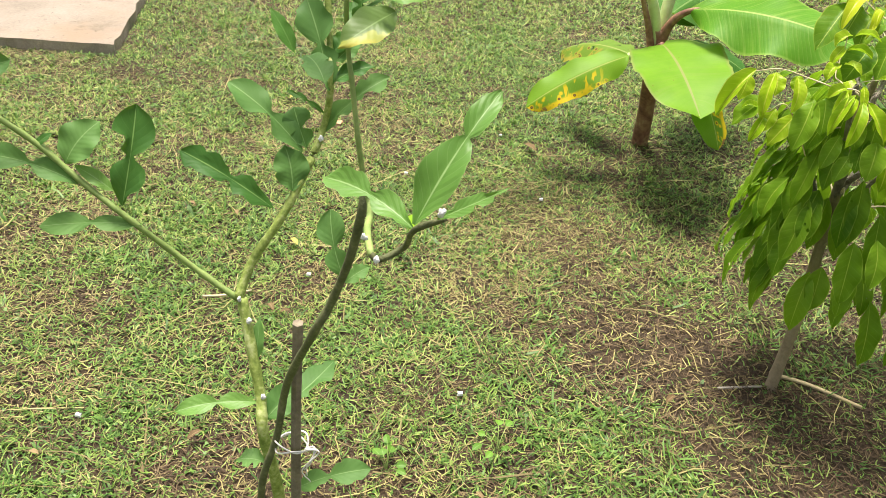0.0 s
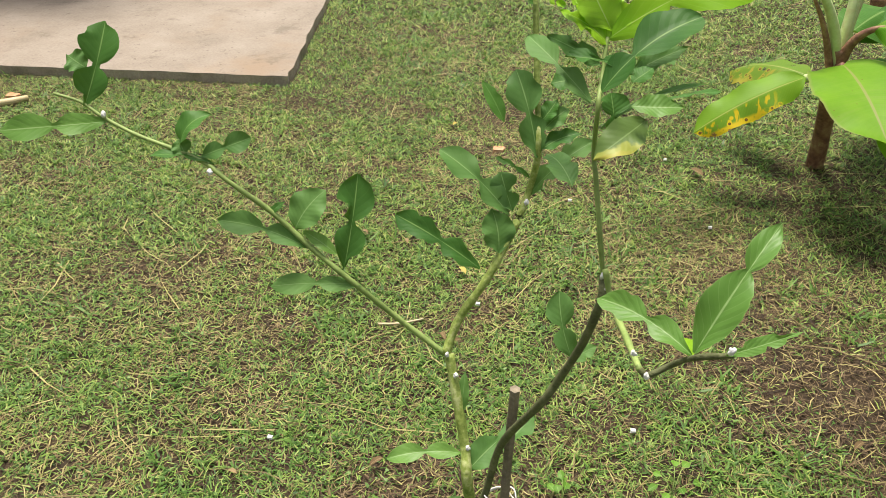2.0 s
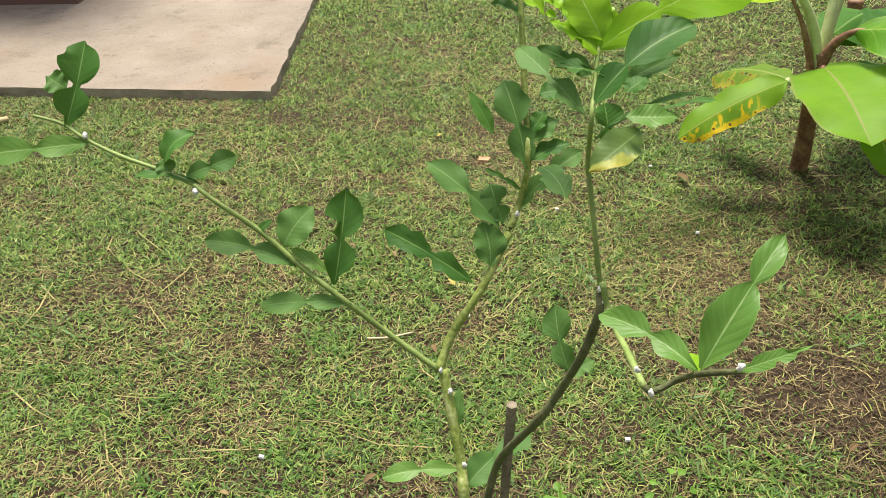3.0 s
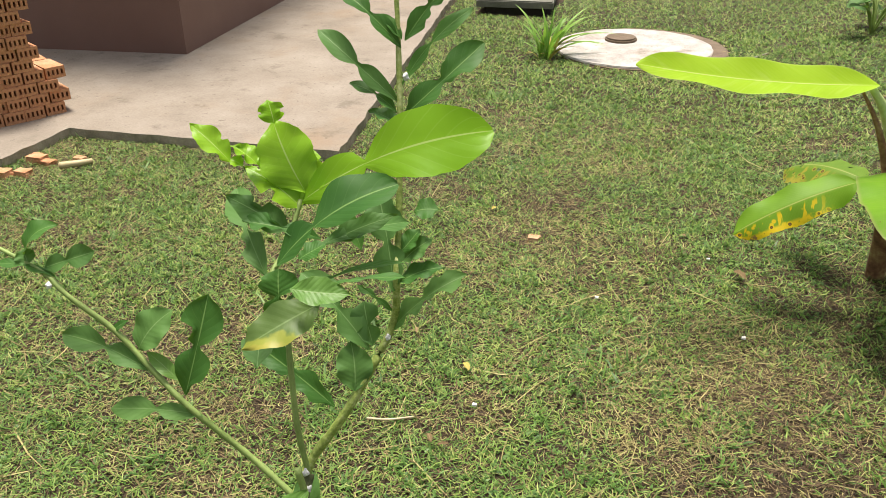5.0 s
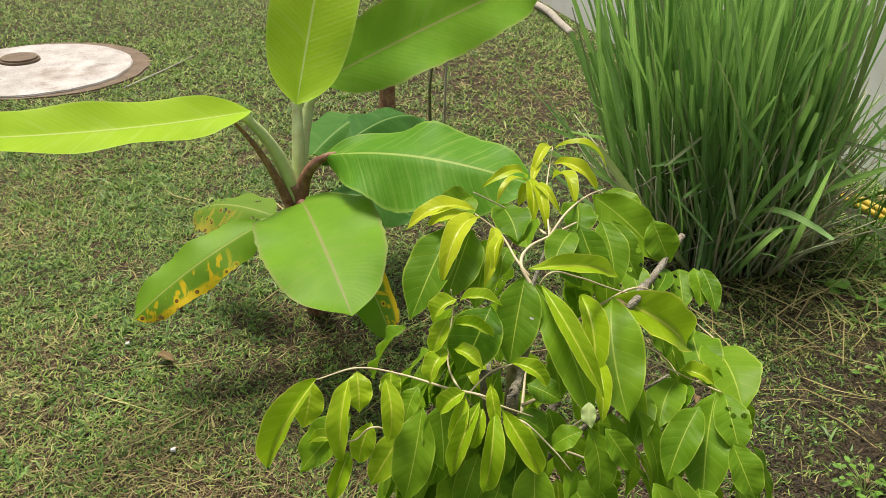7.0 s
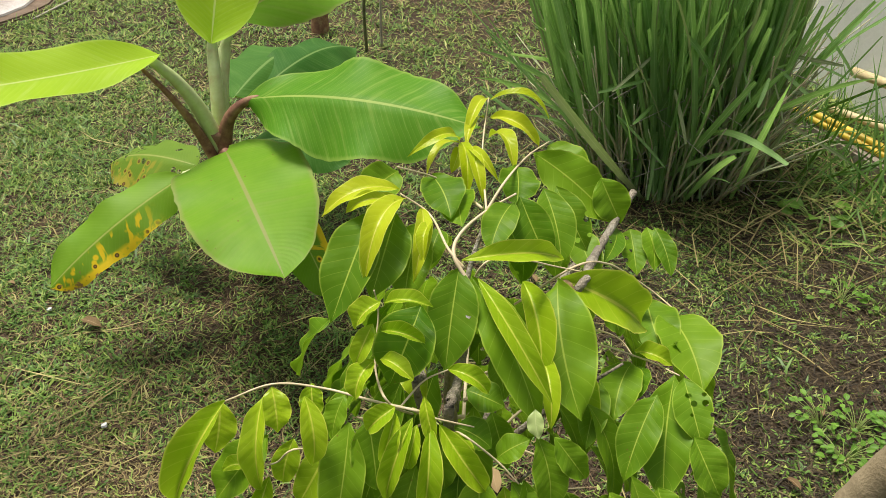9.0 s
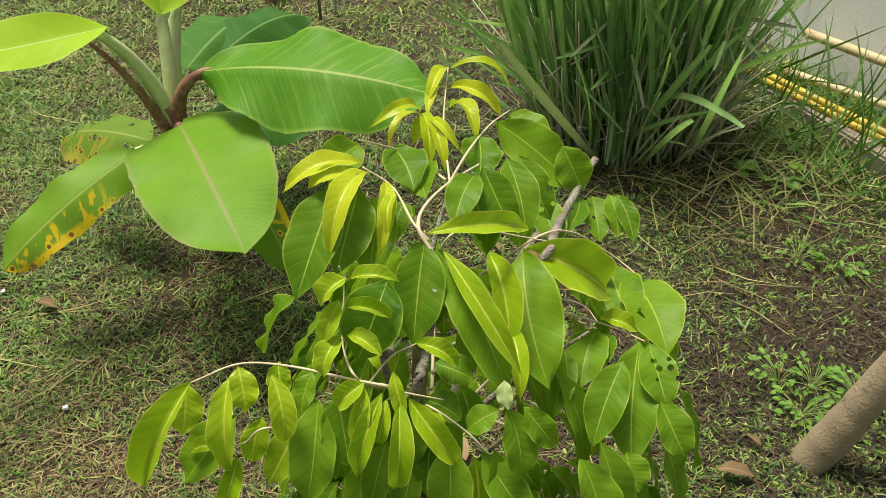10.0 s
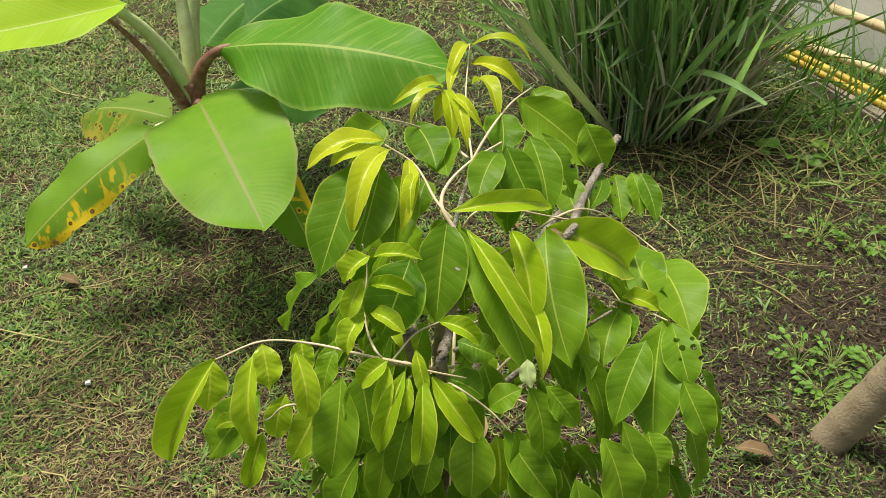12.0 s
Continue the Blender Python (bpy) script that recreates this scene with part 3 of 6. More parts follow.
def greens(x, y):
    """Where the lawn is greener, 0 to 1: hand-wide patches."""
    return np.clip((value_noise(x, y, 0.3, 14) * 0.55 + value_noise(x, y, 0.11, 15) * 0.45 - 0.32) * 2.8, 0, 1)


def sunny_side(x, y):
    """The open lawn by the paving carries more dry clippings than the shaded side by the wall."""
    return np.clip(1.0 - 0.75 * x, 0.12, 1) + 0.9 * spot(x, y, 0.45, 2.55, 0.45, 0.4)


strew("grass", 560000, NEAR, (0.012, 0.042), (0.0018, 0.0045), (0.0, 0.75), M_GRASS, "short mown green lawn grass", lambda x, y: 0.9 * (1 - 0.9 * bare(x, y)) * close_by(x, y) * (0.4 + 0.6 * greens(x, y)) * np.clip(1.15 - 0.2 * x, 0.4, 1), 1, kink=0.12)
strew("grass", 270000, FAR, (0.018, 0.05), (0.0035, 0.008), (0.02, 0.85), M_GRASS, "short mown green lawn grass further off", lambda x, y: 0.9 * (1 - 0.8 * bare(x, y)) * (1 - 0.9 * close_by(x, y)), 2)
strew("grass", 190000, (-7.0, 3.3, -3.2, 9.0), (0.04, 0.1), (0.008, 0.016), (0.02, 0.6), M_GRASS, "mown lawn grass in the outer garden", lambda x, y: 0.95 * ~((x > -3.3) & (y > 0.55)) * (1 - 0.5 * bare(x, y)), 28)
strew("lawn_tufts", 17000, (-2.6, 3.3, 2.2, 7.6), (0.014, 0.034), (0.004, 0.008), (0.1, 1.0), M_GRASS, "uneven tufts of longer lawn grass", lambda x, y: (0.3 + 0.7 * patches(x, y, 0.14, 31, 0.42, 4)) * (1 - 0.8 * bare(x, y)), 30, tuft=9)
strew("creeping_grass", 13000, NEAR, (0.01, 0.024), (0.004, 0.0075), (0.1, 0.8), M_WEED, "clumps of creeping green lawn grass", lambda x, y: (1 - bare(x, y)) * greens(x, y) * close_by(x, y), 41, tuft=11)
strew("dry_clippings", 16000, (-3.3, 3.3, 2.6, 6.2), (0.03, 0.09), (0.002, 0.005), (0.0, 0.35), M_DRY, "scattered longer dry clippings on the lawn", lambda x, y: patches(x, y, 0.2, 33, 0.4, 3) * np.clip(1.1 - 0.3 * x, 0.3, 1), 32, "clippings", kink=0.15)
strew("coarse_grass", 1800, NEAR, (0.03, 0.07), (0.004, 0.008), (0.1, 0.9), M_WEED, "tufts of coarser bright green grass in the lawn", lambda x, y: (patches(x, y, 0.4, 12, 0.5, 4) + spot(x, y, -0.86, 2.06, 0.16, 0.12) + spot(x, y, -1.0, 1.65, 0.2, 0.14)) * (1 - bare(x, y)), 8, tuft=14)
strew("dry_clippings", 330000, NEAR, (0.012, 0.05), (0.0014, 0.0036), (0.0, 0.4), M_DRY, "dry straw-coloured grass clippings on the lawn", lambda x, y: (0.72 - 0.4 * bare(x, y)) * close_by(x, y) * (1.0 - 0.85 * greens(x, y)) * sunny_side(x, y) + 0.9 * spot(x, y, 0.45, 2.5, 0.42, 0.35), 3, "clippings", kink=0.15)
strew("dry_clippings", 45000, FAR, (0.025, 0.08), (0.003, 0.006), (0.0, 0.4), M_DRY, "dry straw-coloured grass clippings on the lawn", lambda x, y: (0.25 + 0.5 * bare(x, y)) * (1 - close_by(x, y)), 4, "clippings", kink=0.15)
strew("thatch", 400000, NEAR, (0.015, 0.06), (0.0014, 0.0038), (0.0, 0.4), M_THATCH, "matted brown dead grass and thatch on bare soil", lambda x, y: np.clip(0.13 + 1.2 * bare(x, y), 0, 1) * np.clip((2.1 - x) / 0.7, 0, 1) * (1 - 0.55 * spot(x, y, 0.72, 1.9, 0.22, 0.14)), 7, "thatch", kink=0.18)
strew("thatch", 40000, FAR, (0.03, 0.09), (0.003, 0.007), (0.0, 0.4), M_THATCH, "matted brown dead grass and thatch on bare soil", lambda x, y: np.clip(1.3 * bare(x, y), 0, 1) * (1 - close_by(x, y)), 9, "thatch", kink=0.15)
# Dark layer from x 1.4 on, standing in for shade over this ground.
strew("damp_thatch", 130000, (1.2, 3.3, 1.3, 4.4), (0.012, 0.05), (0.0018, 0.0045), (0.0, 0.4), M_THATCH_SHADE, "dead grass and leaf litter on soil, toned dark for shade", lambda x, y: np.clip((x - 1.4) / 0.7, 0, 1) * 0.9, 47, "thatch", kink=0.18)
strew("creeping_weeds", 5200, (1.4, 3.3, 1.3, 3.4), (0.008, 0.018), (0.004, 0.008), (0.0, 0.6), M_GRASS, "thin patches of creeping weeds over the shade-toned thatch", lambda x, y: 0.08 + 0.7 * patches(x, y, 0.2, 51, 0.4, 3), 48, "weeds", tuft=9)
strew("straw", 2600, (-2.4, 3.3, 0.6, 6.0), (0.09, 0.34), (0.0028, 0.0055), (0.02, 0.09), M_DRY, "long dry straw stalks lying on the lawn", lambda x, y: 0.3 + 0.7 * spot(x, y, 0.35, 2.8, 0.7, 0.6), 6, "straw", kink=0.06)
strew("straw", 3000, (-0.9, 1.6, 0.8, 3.2), (0.04, 0.13), (0.0018, 0.004), (0.0, 0.25), M_DRY, "short dry straw strewn between the plants", lambda x, y: spot(x, y, 0.45, 1.8, 0.6, 0.7) + spot(x, y, 0.42, 2.7, 0.25, 0.25), 27, "straw", kink=0.15)
strew("straw", 700, (2.0, 3.3, 2.55, 3.9), (0.12, 0.42), (0.002, 0.005), (0.0, 0.45), M_DRY, "dry fallen stalks round the foot of the grass clump", lambda x, y: np.clip(1.2 - np.hypot(x - 2.75, y - 3.3), 0, 1), 26, "straw", kink=0.1)
strew("cut_grass", 1300, (2.7, 3.3, 2.75, 4.0), (0.06, 0.26), (0.004, 0.009), (0.0, 0.6), M_GRASS, "loose heap of cut grass blades by the wall footing", lambda x, y: np.clip(0.2 + 1.2 * (x - 2.75), 0, 1), 45, "clippings", kink=0.12)
strew("cut_grass", 2400, (3.42, 3.615, 2.0, 4.6), (0.04, 0.2), (0.003, 0.008), (0.0, 0.8), M_GRASS, "grass and clippings in the gap behind the footing", lambda x, y: 0.9 + 0 * x, 46, "clippings", kink=0.12, base=0.045)
strew("weeds", 110000, NEAR, (0.007, 0.02), (0.004, 0.009), (0.0, 0.6), M_WEED, "small bright green broad-leaved weeds in the lawn", lambda x, y: np.clip(value_noise(x, y, 0.22, 9) * 2.2 - 0.95, 0.1, 1) * (1 - 0.7 * bare(x, y)) * close_by(x, y), 5, "weeds")


# ---- paving, house, walls ----
def paving():
    bm = bmesh.new()
    rnd = random.Random(2)
    line = []
    for (x0, y0), (x1, y1) in zip(SLAB, (*SLAB[1:], SLAB[0])):
        n = max(1, int(math.hypot(x1 - x0, y1 - y0) / 0.07)) if y0 < 8.1 or y1 < 8.1 else 1
        for k in range(n):
            t = k / n
            wob = 0.0 if k == 0 else 0.009
            line.append((x0 + (x1 - x0) * t + rnd.uniform(-wob, wob), y0 + (y1 - y0) * t + rnd.uniform(-wob, wob)))
    prism(bm, line, -0.05, 0.06)
    for f in bm.faces:
        f.material_index = 0 if abs(f.normal.z) > 0.5 else 1
    ob = part("pavement", bm, M_SLAB, None)
    # side faces take the lightened edge colour
    ob.data.materials.append(M_SLAB_EDGE)
    tagged(ob, "worn pinkish-grey concrete apron beside the house", "pavement", kind="structure")


def house():
    bm = bmesh.new()
    prism(bm, ((0, 0), (0, 8.0), (-0.15, 8.0), (-0.15, 0.15), (-5.5, 0.15), (-5.5, 0)), 0.055, 3.0)
    ob = part("wall_house", bm, M_HOUSE, None)
    ob.matrix_world = Matrix.Translation((-3.58, 5.44, 0)) @ Matrix.Rotation(radians(7.7), 4, "Z")
    tagged(ob, "dark brown painted house wall", "wall", kind="structure")


def boundary():
    bm = bmesh.new()
    prism(bm, ((3.62, -2.0), (3.78, -2.0), (3.78, 12.0), (3.62, 12.0)), -0.05, 2.0)
    ob = part("wall_boundary", bm, M_WHITEWALL, None)
    tagged(ob, "old white rendered boundary wall", "wall", kind="structure")
    bm = bmesh.new()
    prism(bm, ((3.33, -2.0), (3.46, -2.0), (3.445, 5.0), (3.315, 5.0)), -0.05, 0.07, 0.01)
    ob = part("wall_footing", bm, M_SLAB, None)
    tagged(ob, "low concrete footing along the boundary wall", "footing", kind="structure")
    bm = bmesh.new()
    prism(bm, ((3.462, -2.0), (3.617, -2.0), (3.617, 5.0), (3.447, 5.0)), -0.05, 0.05)
    ob = part("soil_strip", bm, M_SOIL, None)
    tagged(ob, "strip of brown soil between footing and wall", "soil", kind="structure")


paving()
house()
boundary()


# ---- tank cover, lid, bricks ----
def disc(cx, cy, r, z0, z1, seg, wob, seed, bevel=0.01):
    bm = bmesh.new()
    rnd = random.Random(seed)
    corners = [(cx + r * (1 + wob * rnd.uniform(-1, 1)) * math.cos(2 * math.pi * k / seg), cy + r * (1 + wob * rnd.uniform(-1, 1)) * math.sin(2 * math.pi * k / seg)) for k in range(seg)]
    prism(bm, corners, z0, z1, bevel)
    return bm


def tank_cover():
    cx, cy = -0.37, 6.72
    t = thing("septic_tank_cover", (cx, cy, 0), "round whitewashed concrete septic tank cover with a brown rim", "tank cover")
    part("rim", disc(cx, cy, 0.66, -0.03, 0.018, 56, 0.012, 3), M_RIM, t, "brown cement rim")
    part("slab", disc(cx - 0.05, cy - 0.02, 0.6, -0.03, 0.03, 56, 0.012, 4, 0.006), M_COVER, t)
    part("plug", disc(cx - 0.17, cy + 0.16, 0.125, 0.03, 0.058, 32, 0.02, 5, 0.012), M_RIM, t, "dark round inspection plug")


def lid():
    t = thing("drain_cover", (-1.63, 8.1, 0), "grey concrete drain cover slab raised on a dark chamber", "drain cover")
    bm = bmesh.new()
    prism(bm, ((-1.9, 7.7), (-1.35, 7.75), (-1.47, 8.5), (-2.02, 8.45)), -0.02, 0.075)
    part("chamber", bm, M_DARK, t, "dark chamber edge")
    bm = bmesh.new()
    prism(bm, ((-1.96, 7.62), (-1.26, 7.68), (-1.40, 8.6), (-2.1, 8.54)), 0.072, 0.135, 0.01)
    part("slab", bm, M_LID, t)


def brick_mesh():
    """A clay brick with four slots through it, 0.23 x 0.11 x 0.07, slots seen on the long faces' ends."""
    bm = bmesh.new()
    w, h, d = 0.115, 0.068, 0.22
    xs = [-w / 2]
    for k in range(4):
        c = (k - 1.5) * 0.0262
        xs += [c - 0.006, c + 0.006]
    xs.append(w / 2)
    zs = [0, 0.018, 0.05, h]
    grid = {}

    def at(i, j, y):
        key = (i, j, y)
        if key not in grid:
            grid[key] = bm.verts.new((xs[i], y, zs[j]))
        return grid[key]
    for y, back in ((0.0, False), (d, True)):
        for i in range(len(xs) - 1):
            for j in range(3):
                if j == 1 and i % 2 == 1:
                    continue
                q = [at(i, j, y), at(i + 1, j, y), at(i + 1, j + 1, y), at(i, j + 1, y)]
                bm.faces.new(q[::-1] if back else q)
    last = len(xs) - 1
    for i in range(last):
        bm.faces.new((at(i, 3, 0.0), at(i + 1, 3, 0.0), at(i + 1, 3, d), at(i, 3, d)))
        bm.faces.new((at(i, 0, d), at(i + 1, 0, d), at(i + 1, 0, 0.0), at(i, 0, 0.0)))
    for j in range(3):
        bm.faces.new((at(0, j, d), at(0, j, 0.0), at(0, j + 1, 0.0), at(0, j + 1, d)))
        bm.faces.new((at(last, j, 0.0), at(last, j, d), at(last, j + 1, d), at(last, j + 1, 0.0)))
    for i in (1, 3, 5, 7):
        a, b, c, e = (i, 1), (i + 1, 1), (i + 1, 2), (i, 2)
        for p, q in ((a, b), (b, c), (c, e), (e, a)):
            bm.faces.new((at(*p, 0.0), at(*q, 0.0), at(*q, d), at(*p, d)))
    bmesh.ops.recalc_face_normals(bm, faces=bm.faces)
    me = bpy.data.meshes.new("brick")
    bm.to_mesh(me)
    bm.free()
    me.materials.append(M_BRICK)
    return me


def brick_stack():
    me = brick_mesh()
    rnd = random.Random(4)
    t = thing("brick_stack", (-3.75, 3.75, 0.06), "stack of orange perforated clay bricks on the concrete apron", "bricks")
    turn = radians(62)
    ex, ey = Vector((math.cos(turn), math.sin(turn), 0)), Vector((-math.sin(turn), math.cos(turn), 0))
    start = Vector((-3.86, 3.33, 0.0)) - Vector(t.location)
    for row in range(11):
        for col in range(7 - (1 if row > 3 else 0)):
            for deep in range(2):
                ob = new("brick", me)
                ob.parent = t
                p = start + ex * (col * 0.122 + (0.05 if row % 2 else 0) + rnd.uniform(-0.008, 0.008)) + ey * (deep * 0.235 + rnd.uniform(-0.015, 0.015)) + ey * row * 0.004
                ob.matrix_basis = Matrix.Translation((p.x, p.y, row * 0.0695)) @ Matrix.Rotation(turn + rnd.uniform(-0.05, 0.05), 4, "Z")
    return t


tank_cover()
lid()
brick_stack()


# ---- banana plant ----
def banana():
    foot = Vector((0.96, 3.38, 0))
    t = thing("banana_plant", foot, "young banana plant with broad green leaves, one leaf yellow-spotted", "banana plant")
    v, f = tube([foot, (0.945, 3.33, 0.2), (0.915, 3.25, 0.42), (0.9, 3.21, 0.58)], 0.038, 0.03, 14, 6, 0.05)
    solid("pseudostem", v, f, M_PSEUDO, t, "reddish-brown sheathed stem")

    def stalk(points, r0, r1, mat=M_PETIOLE, label="pale green stalk"):
        v, f = tube(points, r0, r1, 10, 5)
        solid("leaf_stalk", v, f, mat, t, label)
    stalk([(0.905, 3.22, 0.5), (0.865, 3.2, 0.645), (0.818, 3.176, 0.745), (0.765, 3.15, 0.818)], 0.026, 0.012)
    stalk([(0.91, 3.23, 0.5), (0.92, 3.255, 0.68), (0.928, 3.285, 0.79), (0.945, 3.33, 0.85), (0.965, 3.375, 0.92)], 0.024, 0.005)
    stalk([(0.91, 3.24, 0.5), (0.945, 3.3, 0.7), (1.0, 3.375, 0.82), (1.12, 3.445, 0.85), (1.25, 3.52, 0.87)], 0.024, 0.006)
    stalk([(0.905, 3.21, 0.46), (0.93, 3.19, 0.6), (0.985, 3.155, 0.672), (1.06, 3.1, 0.7)], 0.025, 0.005, M_PSEUDO, "reddish stalk")
    stalk([(0.9, 3.21, 0.44), (0.905, 3.18, 0.5), (0.913, 3.155, 0.534)], 0.028, 0.012, M_PSEUDO, "reddish stalk")
    stalk([(0.89, 3.21, 0.4), (0.84, 3.18, 0.46), (0.79, 3.16, 0.475)], 0.03, 0.014)
    stalk([(0.895, 3.205, 0.45), (0.85, 3.185, 0.59), (0.8, 3.16, 0.705), (0.74, 3.135, 0.805)], 0.017, 0.005, M_PSEUDO, "reddish stalk")
    leaf(t, (0.79, 3.163, 0.825), (0.02, 2.82, 0.93), 0.165, M_BAN_NEW, (0.1, -0.45, 0.9), "leaf", "bright green leaf", profile=PADDLE, along=44, half=6, bow=-0.03, fold=0.22, ripple=0.05, jag=0.02, nibble=0.1, seed=1)
    leaf(t, (0.925, 3.27, 0.8), (1.12, 3.52, 1.45), 0.26, M_BAN_NEW, (0.0, -1, 0.35), "leaf", "bright yellow-green upright leaf", profile=PADDLE, along=44, half=6, bow=-0.03, fold=0.18, ripple=0.03, seed=2)
    leaf(t, (1.0, 3.37, 0.83), (1.93, 3.9, 1.03), 0.27, M_BAN_FRONT, (-0.25, -0.95, 0.4), "leaf", "long green leaf", profile=PADDLE, along=44, half=6, bow=0.05, fold=0.2, ripple=0.08, jag=0.05, nibble=0.2, seed=3)
    leaf(t, (0.985, 3.15, 0.68), (1.5, 2.75, 0.7), 0.32, M_BAN, (-0.1, -0.5, 0.8), "leaf", "broad green leaf", profile=LANCE, along=44, half=6, bow=0.09, fold=-0.3, ripple=0.06, jag=0.03, nibble=0.1, seed=4)
    leaf(t, (0.913, 3.155, 0.534), (0.97, 2.63, 0.45), 0.345, M_BAN_FRONT, (-0.1, -0.6, 0.8), "leaf", "broad green leaf hanging forward", profile=EGG, along=40, half=6, bow=0.07, fold=0.16, ripple=0.04, jag=0.03, seed=5)
    leaf(t, (0.79, 3.16, 0.475), (0.4, 3.04, 0.27), 0.155, M_BAN_SICK, (-0.1, -0.62, 0.8), "leaf", "leaf with yellow and brown scorched tip", profile=PADDLE, along=36, half=6, bow=0.09, fold=-0.2, ripple=0.07, jag=0.06, seed=6)
    leaf(t, (0.83, 3.28, 0.44), (0.58, 3.6, 0.33), 0.2, M_BAN_OLD, (-0.3, -0.2, 0.9), "leaf", "old leaf turning brown", profile=PADDLE, along=20, half=4, bow=0.1, fold=-0.4, ripple=0.04, seed=7)
    leaf(t, (0.98, 3.3, 0.48), (1.25, 3.12, 0.46), 0.16, M_BAN_SHADE, (0.2, -0.5, 0.8), "leaf", "small leaf in shade-darkened green", profile=PADDLE, along=20, half=4, bow=0.15, fold=-0.3, ripple=0.04, seed=8)
    leaf(t, (1.0, 3.0, 0.5), (1.09, 2.72, 0.3), 0.13, M_BAN_SICK, (0.2, -0.9, 0.3), "leaf", "hanging leaf with a brown edge", profile=PADDLE, along=20, half=4, bow=0.1, fold=-0.4, ripple=0.05, seed=9)
    leaf(t, (0.97, 3.36, 0.6), (1.3, 3.85, 0.52), 0.28, M_BAN_SHADE, (0.1, -0.3, 0.9), "leaf", "rear leaf in shade-darkened green", profile=PADDLE, along=36, half=6, bow=0.12, fold=-0.4, ripple=0.05, seed=10)
    leaf(t, (1.0, 3.38, 0.56), (1.43, 3.76, 0.55), 0.2, M_BAN_SHADE, (0.1, -0.4, 0.9), "leaf", "rear leaf in shade-darkened green with a browned tip", profile=LANCE, along=36, half=6, bow=0.14, fold=-0.35, ripple=0.06, seed=11)


banana()


# ---- lemongrass clump ----
def clump():
    c = Vector((2.63, 3.53, 0))
    t = thing("lemongrass_clump", c, "tall dense clump of blue-green lemongrass with cut blades", "grass clump")
    rnd = random.Random(11)

    def one(k):
        a = rnd.uniform(0, 2 * math.pi)
        r = 0.37 * math.sqrt(rnd.random())
        p = c + Vector((math.cos(a) * r, math.sin(a) * r * 0.9, 0.0))
        lean = rnd.uniform(0.0, 0.13) + 0.34 * r + (0.55 if rnd.random() < 0.07 else 0)
        lean *= 0.75 if p.x > c.x + 0.08 and rnd.random() < 0.8 else 1
        size = rnd.uniform(0.8, 1.55) * (0.65 if lean > 0.5 else 1)
        short = rnd.random() < 0.24
        if short:
            size, lean = rnd.uniform(0.4, 0.8), lean + rnd.uniform(0.0, 0.3)
            p.z = rnd.uniform(0.08, 0.32)
        b = a + rnd.gauss(0, 0.9)
        tip = p + Vector((math.cos(b) * math.sin(lean), math.sin(b) * math.sin(lean), math.cos(lean))) * size
        tip.x -= 0.1 * size
        if tip.x > 3.4:
            tip.x = 3.4 - 0.5 * (tip.x - 3.4)
        spin = rnd.uniform(0, 6.28)
        face = Vector((math.cos(b), math.sin(b), 0.6)) * -1 + Vector((math.cos(spin), math.sin(spin), 0)) * 0.9
        dry = rnd.random() < 0.09
        return blade(p, tip, (0.021 if short else rnd.choice((0.008, 0.013, 0.02, 0.026))) * rnd.uniform(0.8, 1.2), face, bow=rnd.uniform(0.0, 0.07), fold=0.3, profile=STRAP if rnd.random() < 0.6 else POINTED, along=7, half=1, hang=rnd.choice((0, 0.03, 0.08, 0.2)), twist=rnd.uniform(-1.2, 1.2), seed=k), dry
    pools = {False: ([], [], []), True: ([], [], [])}
    for k in range(1150):
        (v, f, uv), dry = one(k)
        if k < 280:
            solid("blade", v, f, M_LEMON_DRY if dry else M_LEMON, t, "", uv)
        else:
            V, F, U = pools[dry]
            o = len(V)
            V += v
            F += [tuple(i + o for i in q) for q in f]
            U += uv
    for dry, name, label in ((False, "inner_foliage", "green inner blades"), (True, "dry_foliage", "dry grey-brown blades")):
        V, F, U = pools[dry]
        tagged(solid(name, V, F, M_LEMON_DRY if dry else M_LEMON, t, label, U), kind="stuff")
    for k in range(34):
        a = rnd.uniform(3.3, 6.1)
        r = rnd.uniform(0.15, 0.42)
        p = c + Vector((math.cos(a) * r, math.sin(a) * r * 0.9, rnd.uniform(0.1, 0.35)))
        elbow = p + Vector((math.cos(a) * rnd.uniform(0.0, 0.16), math.sin(a) * rnd.uniform(0.02, 0.14), rnd.uniform(0.12, 0.42)))
        d = Vector((math.cos(a) + rnd.gauss(0, 0.8), math.sin(a) * 0.6, rnd.uniform(-1.4, 0.1))).normalized() * rnd.uniform(0.1, 0.26)
        w = rnd.uniform(0.008, 0.016)
        face = Vector((rnd.gauss(0, 0.4), -1, 0.5))
        v, f, uv = blade(p, elbow, w, face, bow=0.02, profile=STRAP, along=6, half=1, seed=k)
        v2, f2, uv2 = blade(elbow, elbow + d, w, face, bow=0.02, profile=STRAP, along=6, half=1, seed=k)
        o = len(v)
        solid("bent_blade", v + v2, f + [tuple(i + o for i in q) for q in f2], M_LEMON if k % 3 else M_LEMON_DRY, t, "", uv + uv2)
    V, F = [], []
    for k in range(90):
        a, r = rnd.uniform(3.0, 6.4), rnd.uniform(0.2, 0.45)
        p = c + Vector((math.cos(a) * r, math.sin(a) * r * 0.9, rnd.uniform(0.04, 0.5)))
        d = Vector((rnd.gauss(0, 1), rnd.gauss(0, 0.6), rnd.gauss(0.1, 0.5))).normalized() * rnd.uniform(0.06, 0.2)
        v, f = tube([p - d, p + Vector((0, 0, 0.01)), p + d], rnd.uniform(0.0012, 0.0026), 0.001, 5, 2)
        o = len(V)
        V += v
        F += [tuple(i + o for i in g) for g in f]
